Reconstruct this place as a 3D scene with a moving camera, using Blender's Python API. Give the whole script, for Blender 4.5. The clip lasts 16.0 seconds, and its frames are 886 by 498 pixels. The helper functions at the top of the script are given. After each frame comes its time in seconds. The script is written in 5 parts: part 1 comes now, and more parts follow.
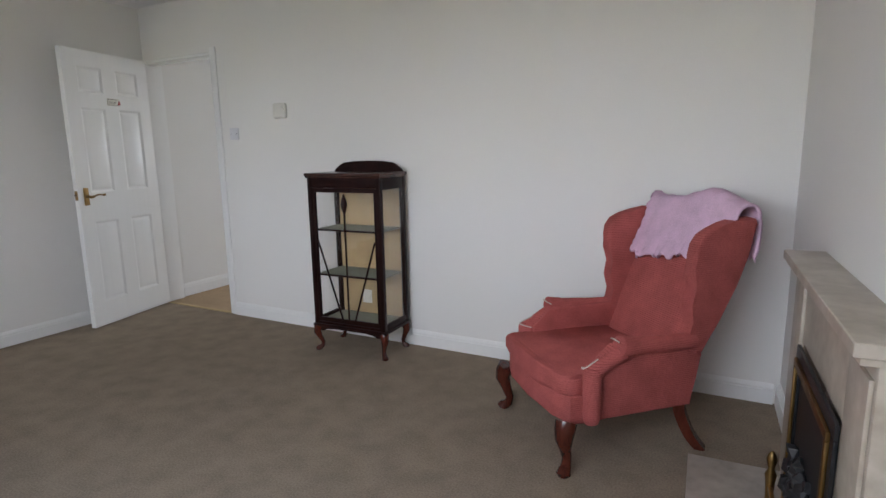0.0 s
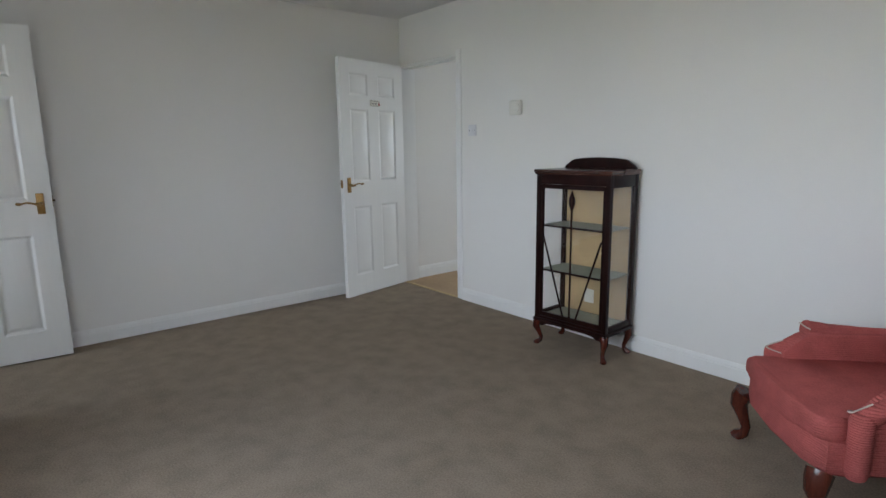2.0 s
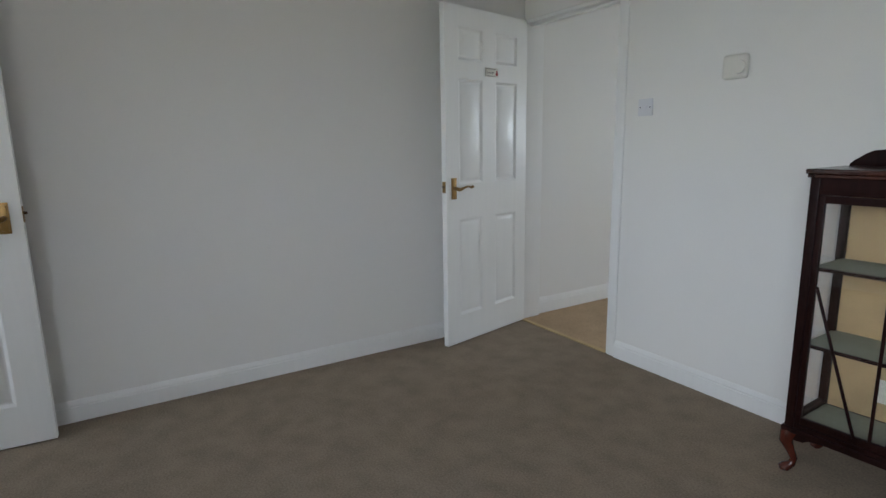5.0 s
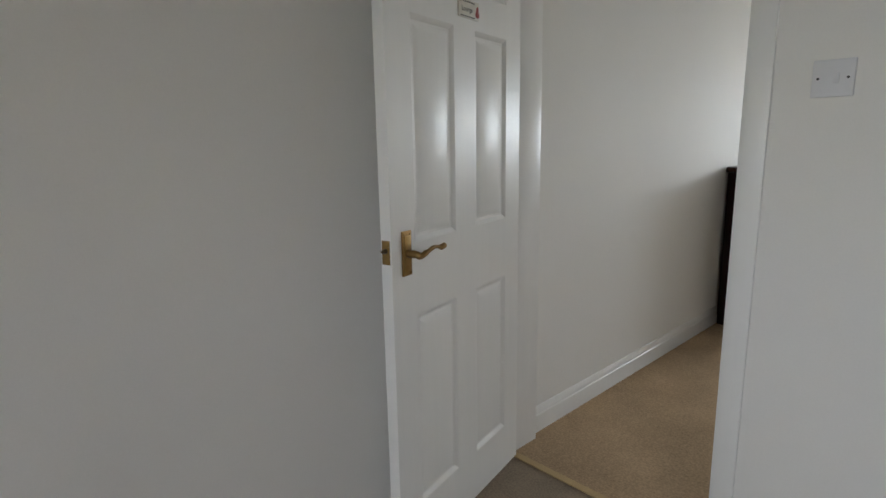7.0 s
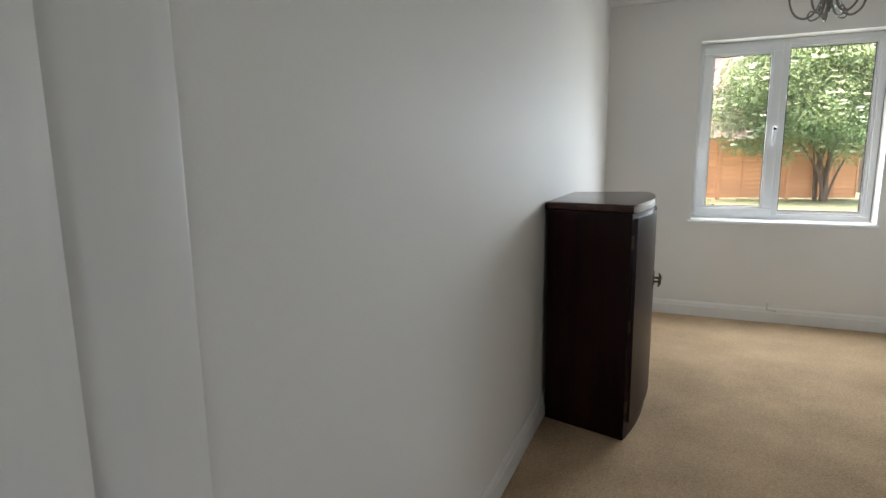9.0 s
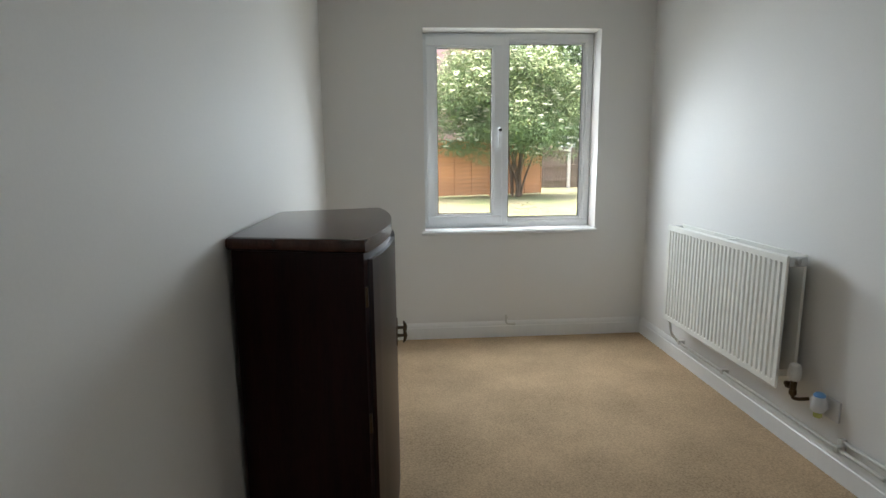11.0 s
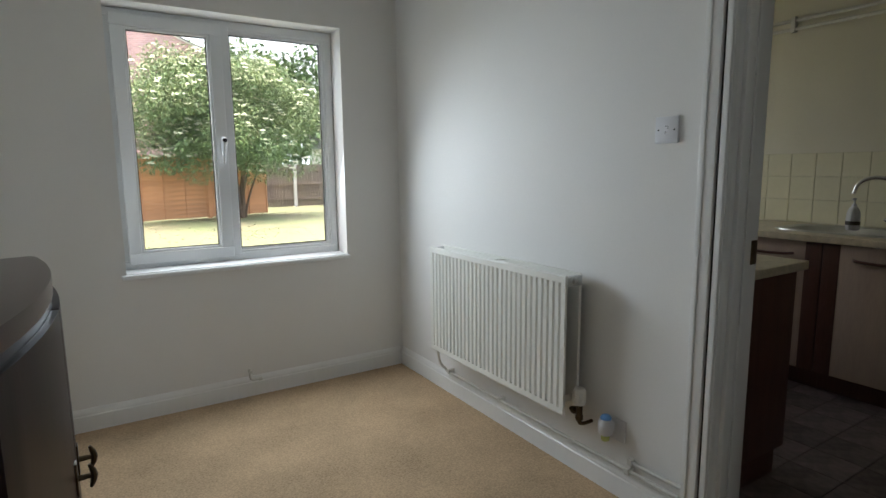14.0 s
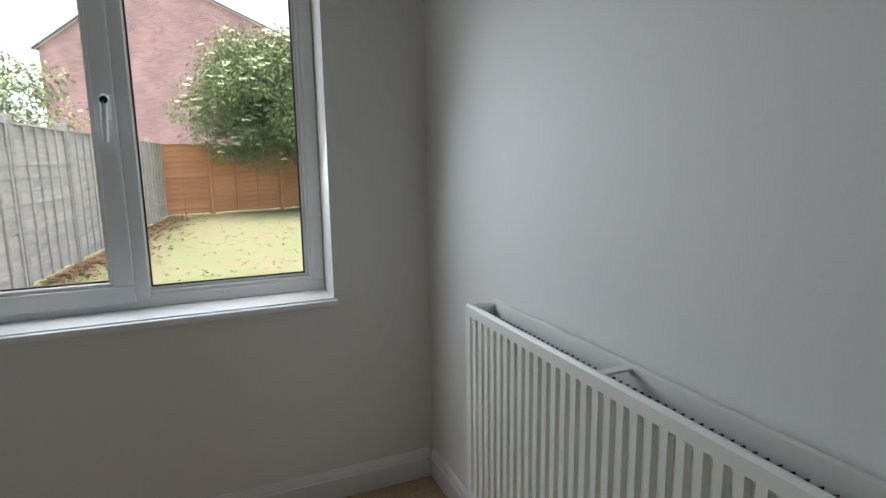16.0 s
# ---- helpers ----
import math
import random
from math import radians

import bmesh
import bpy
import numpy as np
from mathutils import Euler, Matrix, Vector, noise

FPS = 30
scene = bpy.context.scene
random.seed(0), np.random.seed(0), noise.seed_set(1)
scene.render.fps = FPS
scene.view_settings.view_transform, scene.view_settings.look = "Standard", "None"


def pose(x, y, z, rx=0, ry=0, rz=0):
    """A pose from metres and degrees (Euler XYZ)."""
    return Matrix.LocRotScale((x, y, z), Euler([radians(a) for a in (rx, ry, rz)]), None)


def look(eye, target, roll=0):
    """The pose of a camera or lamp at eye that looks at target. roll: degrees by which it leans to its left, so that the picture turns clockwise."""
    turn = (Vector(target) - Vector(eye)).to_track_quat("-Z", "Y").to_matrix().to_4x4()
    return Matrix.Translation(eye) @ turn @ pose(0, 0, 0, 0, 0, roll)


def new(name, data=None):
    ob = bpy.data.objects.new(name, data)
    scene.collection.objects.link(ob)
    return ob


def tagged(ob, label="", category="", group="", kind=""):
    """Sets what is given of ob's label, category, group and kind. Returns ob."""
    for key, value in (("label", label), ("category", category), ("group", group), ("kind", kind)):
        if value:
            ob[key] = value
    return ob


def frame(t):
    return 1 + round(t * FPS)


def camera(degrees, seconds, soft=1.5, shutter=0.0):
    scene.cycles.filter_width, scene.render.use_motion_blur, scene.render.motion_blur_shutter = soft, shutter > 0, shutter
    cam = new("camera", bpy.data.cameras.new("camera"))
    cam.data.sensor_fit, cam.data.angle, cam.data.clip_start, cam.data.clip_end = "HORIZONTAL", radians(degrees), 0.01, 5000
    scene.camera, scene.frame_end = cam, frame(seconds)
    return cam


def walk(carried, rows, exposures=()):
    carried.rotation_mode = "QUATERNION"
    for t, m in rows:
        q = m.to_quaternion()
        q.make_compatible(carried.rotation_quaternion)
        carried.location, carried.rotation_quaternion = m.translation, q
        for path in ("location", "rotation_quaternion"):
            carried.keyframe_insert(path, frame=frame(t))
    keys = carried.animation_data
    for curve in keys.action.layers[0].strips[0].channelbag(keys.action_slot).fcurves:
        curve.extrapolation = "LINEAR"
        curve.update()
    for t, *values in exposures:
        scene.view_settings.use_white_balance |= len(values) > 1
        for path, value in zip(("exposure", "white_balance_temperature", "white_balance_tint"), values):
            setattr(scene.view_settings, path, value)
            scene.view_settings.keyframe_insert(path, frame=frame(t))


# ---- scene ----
cam = camera(77.3, 16.0)

# the walk: seconds, x, y, z, tilt, lean, turn
PATH = [
    (0, (4.269, -2.985, 1.246), (3.35, -1.243, 0.896), -1.0),
    (0.5, (4.278, -3.004, 1.269), (3.145, -1.397, 0.907), -1.0),
    (1, (4.27, -2.998, 1.281), (2.966, -1.528, 0.909), -1.1),
    (1.5, (4.262, -2.997, 1.275), (2.826, -1.655, 0.908), -1.1),
    (2, (4.251, -3.006, 1.265), (2.73, -1.758, 0.904), -0.8),
    (2.5, (4.236, -2.988, 1.26), (2.651, -1.823, 0.899), -0.9),
    (3, (4.143, -2.951, 1.248), (2.522, -1.837, 0.881), -0.7),
    (3.5, (3.85, -2.857, 1.25), (2.202, -1.789, 0.87), -0.6),
    (4, (3.568, -2.769, 1.247), (1.896, -1.74, 0.865), -0.5),
    (4.2, (3.45, -2.708, 1.231), (1.769, -1.694, 0.85), -0.6),
    (6.3, (1.849, -1.928, 1.231), (0.281, -0.745, 0.852), -1.0),
    (6.5, (1.679, -1.84, 1.234), (0.143, -0.618, 0.85), -0.8),
    (7, (1.319, -1.609, 1.27), (-0.102, -0.257, 0.878), -1.0),
    (7.5, (1.001, -1.266, 1.258), (-0.275, 0.229, 0.889), 0.2),
    (8, (0.79, -0.951, 1.258), (-0.354, 0.652, 0.903), -0.5),
    (8.5, (0.608, -0.662, 1.255), (-0.367, 1.05, 0.909), -0.3),
    (9, (0.551, -0.32, 1.272), (-0.231, 1.491, 0.94), -0.7),
    (9.5, (0.526, -0.133, 1.27), (0.015, 1.771, 0.932), -0.6),
    (11.8, (0.397, 0.946, 1.327), (0.906, 2.85, 0.984), -0.5),
    (12, (0.377, 0.981, 1.338), (0.99, 2.856, 1.012), -0.5),
    (12.5, (0.396, 1.02, 1.335), (1.164, 2.848, 1.071), -0.7),
    (13, (0.4, 1.038, 1.311), (1.28, 2.817, 1.065), -0.7),
    (13.5, (0.435, 1.077, 1.293), (1.4, 2.81, 1.036), -0.7),
    (14, (0.525, 1.216, 1.275), (1.573, 2.894, 0.986), -0.6),
    (14.5, (0.761, 1.488, 1.276), (1.838, 3.145, 0.97), -0.8),
    (15, (0.949, 1.764, 1.24), (2.027, 3.42, 0.929), -0.6),
    (15.5, (1.165, 2.104, 1.252), (2.157, 3.81, 0.929), -0.7),
    (16, (1.412, 2.451, 1.247), (2.183, 4.267, 0.923), -0.9),
]
EXPOSURES = [(0, 2.95, 6150, 14), (1, 2.9, 5950, 11), (4, 2.88, 5900, 9), (6.5, 2.62, 6200, 10), (7, 2.58, 6400, 11), (8, 2.5, 6550, 11), (8.5, 2.45, 6400, 11), (9, 2.5, 6250, 10), (9.7, 2.5, 6200, 9), (12, 1.78, 6150, 8), (14, 1.78, 6100, 8), (15, 1.42, 6100, 8), (16, 1.15, 6100, 9)]
walk(cam, [(t, look(*p)) for t, *p in PATH], EXPOSURES)

# ---- light: an overcast day through the windows ----
world = bpy.data.worlds.new("sky")
scene.world = world
world.use_nodes = True
sky = world.node_tree.nodes.new("ShaderNodeTexSky")
sky.sky_type = "NISHITA"
sky.sun_disc = False
sky.sun_elevation, sky.sun_rotation = radians(80), radians(281)
sky.dust_density, sky.ozone_density, sky.air_density = 10.0, 0.3, 1.4
world.node_tree.nodes["Background"].inputs[1].default_value = 0.15
world.node_tree.links.new(sky.outputs[0], world.node_tree.nodes["Background"].inputs[0])

sun = new("sun", bpy.data.lights.new("sun", "SUN"))
sun.data.energy, sun.data.angle, sun.data.color = 1.5, radians(75), (1.0, 0.97, 0.92)
sun.matrix_world = look((0, 0, 0), (0.15, -0.03, -1.0))


def skylight(name, eye, target, width, height, watts, col, spread=140):
    lamp = bpy.data.lights.new(name, "AREA")
    lamp.shape, lamp.size, lamp.size_y, lamp.energy, lamp.color = "RECTANGLE", width, height, watts, col
    lamp.spread = radians(spread)
    ob = new(name, lamp)
    ob.matrix_world = look(eye, target)
    return ob


skylight("skylight_lounge_window", (3.2, -3.58, 1.48), (2.90, -2.58, 0.50), 1.9, 0.70, 1.5, (0.72, 0.855, 1.0), 132)
# stands for daylight from a front door assumed at the hall's end
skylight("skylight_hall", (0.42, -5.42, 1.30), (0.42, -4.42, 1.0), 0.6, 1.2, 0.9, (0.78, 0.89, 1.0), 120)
skylight("skylight_dining_window", (1.21, 4.385, 1.40), (1.21, 3.385, 0.94), 1.10, 0.50, 3.5, (0.85, 0.935, 1.0), 145)
skylight("skylight_dining_glass", (1.21, 4.482, 1.42), (1.21, 3.482, 1.42), 1.06, 1.15, 0.8, (0.85, 0.935, 1.0), 180)
# fill lamp added for the kitchen, at an assumed opening out of view
skylight("skylight_kitchen_window", (3.4, 4.33, 1.5), (3.4, 3.33, 1.1), 0.9, 0.9, 0.5, (1.0, 0.97, 0.88))


# ---- materials ----
def material(name, col, rough=0.6, metal=0.0, vary=0.12, scale=3.0, fine=60.0, bump=0.15, depth=0.002, tint=None, stretch=(1, 1, 1), each=0.0, spec=0.5, grain=0.0):
    """Principled, with colour varied at two scales and fine relief."""
    m = bpy.data.materials.new(name)
    m.use_nodes = True
    nt = m.node_tree
    b = nt.nodes["Principled BSDF"]
    b.inputs["Roughness"].default_value, b.inputs["Metallic"].default_value = rough, metal
    b.inputs["Specular IOR Level"].default_value = spec
    tc = nt.nodes.new("ShaderNodeTexCoord")
    mp = nt.nodes.new("ShaderNodeMapping")
    mp.inputs["Scale"].default_value = stretch
    nt.links.new(tc.outputs["Object"], mp.inputs[0])
    big, small = nt.nodes.new("ShaderNodeTexNoise"), nt.nodes.new("ShaderNodeTexNoise")
    big.inputs["Scale"].default_value, big.inputs["Detail"].default_value = scale, 5
    small.inputs["Scale"].default_value, small.inputs["Detail"].default_value = fine, 3
    for n in (big, small):
        nt.links.new(mp.outputs[0], n.inputs["Vector"])
    blend = nt.nodes.new("ShaderNodeMath")
    blend.operation = "MULTIPLY_ADD"
    blend.inputs[1].default_value = 0.35 + grain
    nt.links.new(small.outputs["Fac"], blend.inputs[0])
    part_big = nt.nodes.new("ShaderNodeMath")
    part_big.operation = "MULTIPLY"
    part_big.inputs[1].default_value = 0.65 - grain * 0.6
    nt.links.new(big.outputs["Fac"], part_big.inputs[0])
    nt.links.new(part_big.outputs[0], blend.inputs[2])
    last = blend.outputs[0]
    if each:
        info = nt.nodes.new("ShaderNodeObjectInfo")
        add = nt.nodes.new("ShaderNodeMath")
        add.operation = "MULTIPLY_ADD"
        add.inputs[1].default_value = each
        nt.links.new(info.outputs["Random"], add.inputs[0])
        nt.links.new(last, add.inputs[2])
        sub = nt.nodes.new("ShaderNodeMath")
        sub.operation = "SUBTRACT"
        sub.inputs[1].default_value = each / 2
        nt.links.new(add.outputs[0], sub.inputs[0])
        last = sub.outputs[0]
    ramp = nt.nodes.new("ShaderNodeValToRGB")
    other = tint or tuple(c * (1 - 2 * vary) for c in col)
    ramp.color_ramp.elements[0].position, ramp.color_ramp.elements[0].color = 0.3, (*other, 1)
    ramp.color_ramp.elements[1].position, ramp.color_ramp.elements[1].color = 0.68, (*[min(1, c * (1 + vary)) for c in col], 1)
    nt.links.new(last, ramp.inputs[0])
    nt.links.new(ramp.outputs[0], b.inputs["Base Color"])
    if bump:
        bp = nt.nodes.new("ShaderNodeBump")
        bp.inputs["Strength"].default_value, bp.inputs["Distance"].default_value = bump, depth
        nt.links.new(small.outputs["Fac"], bp.inputs["Height"])
        nt.links.new(bp.outputs[0], b.inputs["Normal"])
    return m


def ribbed(m, per_metre, axis, strength, depth):
    """Adds fine woven ribs to a material's relief."""
    nt = m.node_tree
    tc = nt.nodes.new("ShaderNodeTexCoord")
    wave = nt.nodes.new("ShaderNodeTexWave")
    wave.bands_direction = axis
    wave.inputs["Scale"].default_value = per_metre / 3.183
    wave.inputs["Distortion"].default_value = 0.6
    nt.links.new(tc.outputs["Object"], wave.inputs["Vector"])
    old = next(n for n in nt.nodes if n.type == "BUMP")
    bp = nt.nodes.new("ShaderNodeBump")
    bp.inputs["Strength"].default_value, bp.inputs["Distance"].default_value = strength, depth
    nt.links.new(wave.outputs["Fac"], bp.inputs["Height"])
    nt.links.new(old.outputs[0], bp.inputs["Normal"])
    nt.links.new(bp.outputs[0], nt.nodes["Principled BSDF"].inputs["Normal"])
    return m


PLASTER = material("wall paint", (0.80, 0.785, 0.755), 0.62, spec=0.35, vary=0.02, scale=0.8, fine=180, bump=0.12, depth=0.0015)
CEILING = material("ceiling paint", (0.80, 0.79, 0.77), 0.8, vary=0.02, scale=1.0, fine=90, bump=0.2)
GLOSS = material("white gloss paint", (0.82, 0.815, 0.795), 0.28, vary=0.02, scale=2, fine=40, bump=0.05, stretch=(1, 1, 0.15))
DOOR_PAINT = material("white door paint", (0.82, 0.815, 0.79), 0.32, vary=0.02, scale=3, fine=45, bump=0.12, depth=0.001, stretch=(1, 1, 0.06))
UPVC = material("white plastic frame", (0.82, 0.84, 0.85), 0.3, vary=0.01, bump=0)
SILL = material("white sill", (0.85, 0.85, 0.85), 0.35, vary=0.01, bump=0.03)
CARPET = ribbed(material("brown ribbed carpet", (0.262, 0.207, 0.150), 0.95, vary=0.17, scale=8.0, fine=130, bump=0.35, depth=0.002, spec=0.1, grain=0.3), 190, "Y", 0.12, 0.002)
BEIGE = material("beige carpet", (0.42, 0.30, 0.185), 0.95, vary=0.22, scale=2.6, fine=120, bump=0.5, depth=0.003, spec=0.1, grain=0.3)
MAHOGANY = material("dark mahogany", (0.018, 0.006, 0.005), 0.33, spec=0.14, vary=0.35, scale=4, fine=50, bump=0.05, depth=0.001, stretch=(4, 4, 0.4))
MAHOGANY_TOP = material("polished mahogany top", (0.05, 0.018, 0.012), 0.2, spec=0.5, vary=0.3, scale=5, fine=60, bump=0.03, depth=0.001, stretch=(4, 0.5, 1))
LEGWOOD = material("red-brown polished wood", (0.085, 0.018, 0.010), 0.2, vary=0.3, scale=14, fine=70, bump=0.05, stretch=(3, 3, 0.5))
LINING = material("pale gold lining", (0.52, 0.37, 0.185), 0.8, vary=0.14, scale=5, fine=200, bump=0.25)
SHELF_CLOTH = material("grey-green shelf lining", (0.30, 0.32, 0.25), 0.8, vary=0.1, bump=0.1)
TWEED = ribbed(material("dusty red ribbed fabric", (0.42, 0.105, 0.095), 0.9, vary=0.18, scale=9, fine=240, bump=0.6, depth=0.003, spec=0.15, grain=0.2), 120, "Z", 0.55, 0.004)
PIPING = material("pale piping", (0.6, 0.5, 0.44), 0.8, bump=0.1)
THROW = material("pink woven throw", (0.72, 0.50, 0.64), 0.95, vary=0.1, scale=14, fine=160, bump=0.7, depth=0.004, spec=0.1)
MARBLE = material("cream veined marble", (0.47, 0.42, 0.35), 0.3, vary=0.12, scale=7, fine=26, bump=0.02, tint=(0.30, 0.25, 0.19))
BLACK = material("black metal", (0.012, 0.012, 0.014), 0.4, vary=0.2, bump=0.1)
COAL = material("black coals", (0.02, 0.02, 0.022), 0.5, vary=0.4, fine=30, bump=0.5)
BRASS = material("aged brass", (0.32, 0.20, 0.075), 0.36, metal=1.0, vary=0.2, scale=12, bump=0.05)
DARK_BRASS = material("dark bronze", (0.10, 0.07, 0.04), 0.35, metal=0.8, bump=0.05)
RADIATOR = material("white radiator enamel", (0.80, 0.79, 0.73), 0.35, vary=0.015, bump=0.02)
FINS = material("dark convector fins", (0.03, 0.035, 0.04), 0.6, bump=0.1)
PIPE_PAINT = material("painted pipe", (0.68, 0.66, 0.61), 0.35, vary=0.08, bump=0.03)
PLASTIC = material("white switch plastic", (0.70, 0.70, 0.72), 0.35, vary=0.02, bump=0)
CREAM = material("cream plastic", (0.74, 0.72, 0.66), 0.4, vary=0.02, bump=0)
DARK = material("dark grey plastic", (0.02, 0.02, 0.02), 0.4, bump=0)
BLUE = material("blue plastic", (0.16, 0.36, 0.70), 0.35, bump=0)
CHROME = material("chrome", (0.8, 0.8, 0.8), 0.12, metal=1.0, vary=0.02, bump=0)
STEEL = material("brushed steel", (0.55, 0.55, 0.53), 0.3, metal=1.0, vary=0.05, bump=0.03)
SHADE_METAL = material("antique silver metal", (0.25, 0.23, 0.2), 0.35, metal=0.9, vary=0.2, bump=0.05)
CERAMIC = material("cream glazed tile", (0.72, 0.68, 0.50), 0.18, vary=0.03, bump=0.02, each=0.2)
GROUT = material("dark grout", (0.11, 0.10, 0.09), 0.9)
KITCHEN_WALL = material("cream kitchen paint", (0.66, 0.62, 0.50), 0.7, vary=0.02, bump=0.1)
WORKTOP = material("mottled cream worktop", (0.60, 0.52, 0.38), 0.35, vary=0.12, scale=30, fine=150, bump=0.02)
UNIT_DARK = material("dark brown unit wood", (0.10, 0.040, 0.028), 0.4, vary=0.2, scale=5, fine=60, bump=0.04, stretch=(3, 3, 0.3))
UNIT_PALE = material("pinkish-beige unit panel", (0.46, 0.35, 0.28), 0.45, vary=0.08, scale=5, fine=60, bump=0.03, stretch=(3, 3, 0.3))
SLATE = material("mottled grey-brown floor tile", (0.15, 0.12, 0.11), 0.4, vary=0.2, scale=7, fine=30, bump=0.1, tint=(0.030, 0.020, 0.018), each=0.15)
DARK_GROUND = material("dark ground", (0.05, 0.05, 0.052), 0.9, vary=0.2, scale=3, fine=80, bump=0.4)
LIQUID = material("pale green liquid", (0.6, 0.62, 0.2), 0.2, bump=0)
SIGN = material("cream sign enamel", (0.72, 0.69, 0.60), 0.3, bump=0)
SIGN_RED = material("red sign paint", (0.35, 0.03, 0.03), 0.4, bump=0)
SIGN_INK = material("dark sign ink", (0.06, 0.05, 0.04), 0.5, bump=0)
LAWN = material("dry lawn", (0.15, 0.195, 0.085), 0.95, vary=0.2, scale=0.9, fine=14, bump=0.6, depth=0.02, tint=(0.27, 0.215, 0.155), spec=0.1, grain=0.05)
BLADES = material("grass blades", (0.29, 0.31, 0.17), 0.8, vary=0.2, scale=0.8, fine=7, bump=0, spec=0.2)
LITTER = material("dead leaf litter", (0.22, 0.13, 0.08), 0.95, vary=0.3, scale=6, fine=25, bump=0.8, depth=0.02, spec=0.1)
GREY_WOOD = material("silvered fence timber", (0.46, 0.445, 0.43), 0.85, vary=0.16, scale=2.5, fine=20, bump=0.4, stretch=(1, 1, 8), each=0.18, spec=0.2)
NEW_WOOD = material("orange-brown fence timber", (0.58, 0.30, 0.155), 0.8, vary=0.16, scale=1.5, fine=14, bump=0.3, stretch=(1, 1, 8), each=0.18, spec=0.2)
DARK_WOOD = material("dark weathered timber", (0.15, 0.115, 0.095), 0.9, vary=0.2, scale=3, fine=20, bump=0.4, each=0.15, spec=0.2)
BARK = material("grey-brown bark", (0.16, 0.12, 0.09), 0.95, vary=0.25, scale=6, fine=30, bump=0.8, depth=0.02, spec=0.1)
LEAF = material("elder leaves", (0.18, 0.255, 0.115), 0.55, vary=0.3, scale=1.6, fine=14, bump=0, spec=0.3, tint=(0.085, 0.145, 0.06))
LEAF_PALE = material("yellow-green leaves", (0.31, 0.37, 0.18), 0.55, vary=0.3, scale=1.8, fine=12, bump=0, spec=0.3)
BLOSSOM = material("creamy blossom", (0.55, 0.57, 0.40), 0.9, vary=0.1, bump=0)
FAR_LEAF = material("far foliage", (0.12, 0.185, 0.075), 0.7, vary=0.4, scale=1.0, fine=9, bump=0, spec=0.2)
ROOF = material("grey roof tiles", (0.16, 0.15, 0.15), 0.8, vary=0.2, scale=3, fine=12, bump=0.3)
RENDER_WALL = material("white render", (0.7, 0.7, 0.68), 0.8, bump=0.1)


def brick_material():
    m = material("red-pink brick", (0.44, 0.275, 0.272), 0.9, vary=0.14, scale=0.8, fine=18, bump=0.3, depth=0.01, spec=0.2)
    nt = m.node_tree
    b = nt.nodes["Principled BSDF"]
    old = next(l.from_socket for l in nt.links if l.to_socket == b.inputs["Base Color"])
    tc, mp, br = (nt.nodes.new("ShaderNode" + k) for k in ("TexCoord", "Mapping", "TexBrick"))
    mp.inputs["Rotation"].default_value = (radians(90), 0, 0)
    br.inputs["Scale"].default_value = 1.0
    br.inputs["Brick Width"].default_value, br.inputs["Row Height"].default_value = 0.225, 0.075
    br.inputs["Mortar Size"].default_value = 0.007
    br.inputs["Color1"].default_value, br.inputs["Color2"].default_value = (1.15, 1.1, 1.1, 1), (0.78, 0.8, 0.82, 1)
    br.inputs["Mortar"].default_value = (1.15, 1.55, 1.65, 1)
    nt.links.new(tc.outputs["Object"], mp.inputs[0])
    nt.links.new(mp.outputs[0], br.inputs["Vector"])
    mix = nt.nodes.new("ShaderNodeMix")
    mix.data_type, mix.blend_type = "RGBA", "MULTIPLY"
    mix.inputs[0].default_value = 1.0
    nt.links.new(old, mix.inputs[6])
    nt.links.new(br.outputs["Color"], mix.inputs[7])
    nt.links.new(mix.outputs[2], b.inputs["Base Color"])
    return m


BRICK = brick_material()


def glass_material(name, tint=(1, 1, 1)):
    m = bpy.data.materials.new(name)
    m.use_nodes = True
    b = m.node_tree.nodes["Principled BSDF"]
    b.inputs["Base Color"].default_value = (*tint, 1)
    b.inputs["Roughness"].default_value, b.inputs["IOR"].default_value = 0.0, 1.45
    b.inputs["Transmission Weight"].default_value = 1.0
    return m


GLASS = glass_material("clear glass")
GREEN_GLASS = glass_material("green-tinged shelf glass", (0.75, 0.85, 0.78))


# ---- shape helpers ----
def finish(name, bm, m, smooth=35, parent=None, loc=None):
    bmesh.ops.recalc_face_normals(bm, faces=bm.faces)
    me = bpy.data.meshes.new(name)
    bm.to_mesh(me)
    bm.free()
    me.materials.append(m)
    if smooth:
        for p in me.polygons:
            p.use_smooth = True
        me.set_sharp_from_angle(angle=radians(smooth))
    ob = new(name, me)
    if parent:
        ob.parent = parent
    if loc:
        ob.location = loc
    return ob


def add_box(bm, x0, x1, y0, y1, z0, z1, bevel=0.0, segments=2):
    made = bmesh.ops.create_cube(bm, size=1)["verts"]
    for v in made:
        v.co = ((x0 + x1) / 2 + v.co.x * (x1 - x0), (y0 + y1) / 2 + v.co.y * (y1 - y0), (z0 + z1) / 2 + v.co.z * (z1 - z0))
    if bevel:
        edges = list({e for v in made for e in v.link_edges})
        made = bmesh.ops.bevel(bm, geom=edges, offset=bevel, segments=segments, affect="EDGES", profile=0.6)["verts"]
    return made


def block(name, x0, x1, y0, y1, z0, z1, m, bevel=0.003, parent=None, segments=2):
    bm = bmesh.new()
    add_box(bm, x0, x1, y0, y1, z0, z1, bevel, segments)
    return finish(name, bm, m, 35, parent)


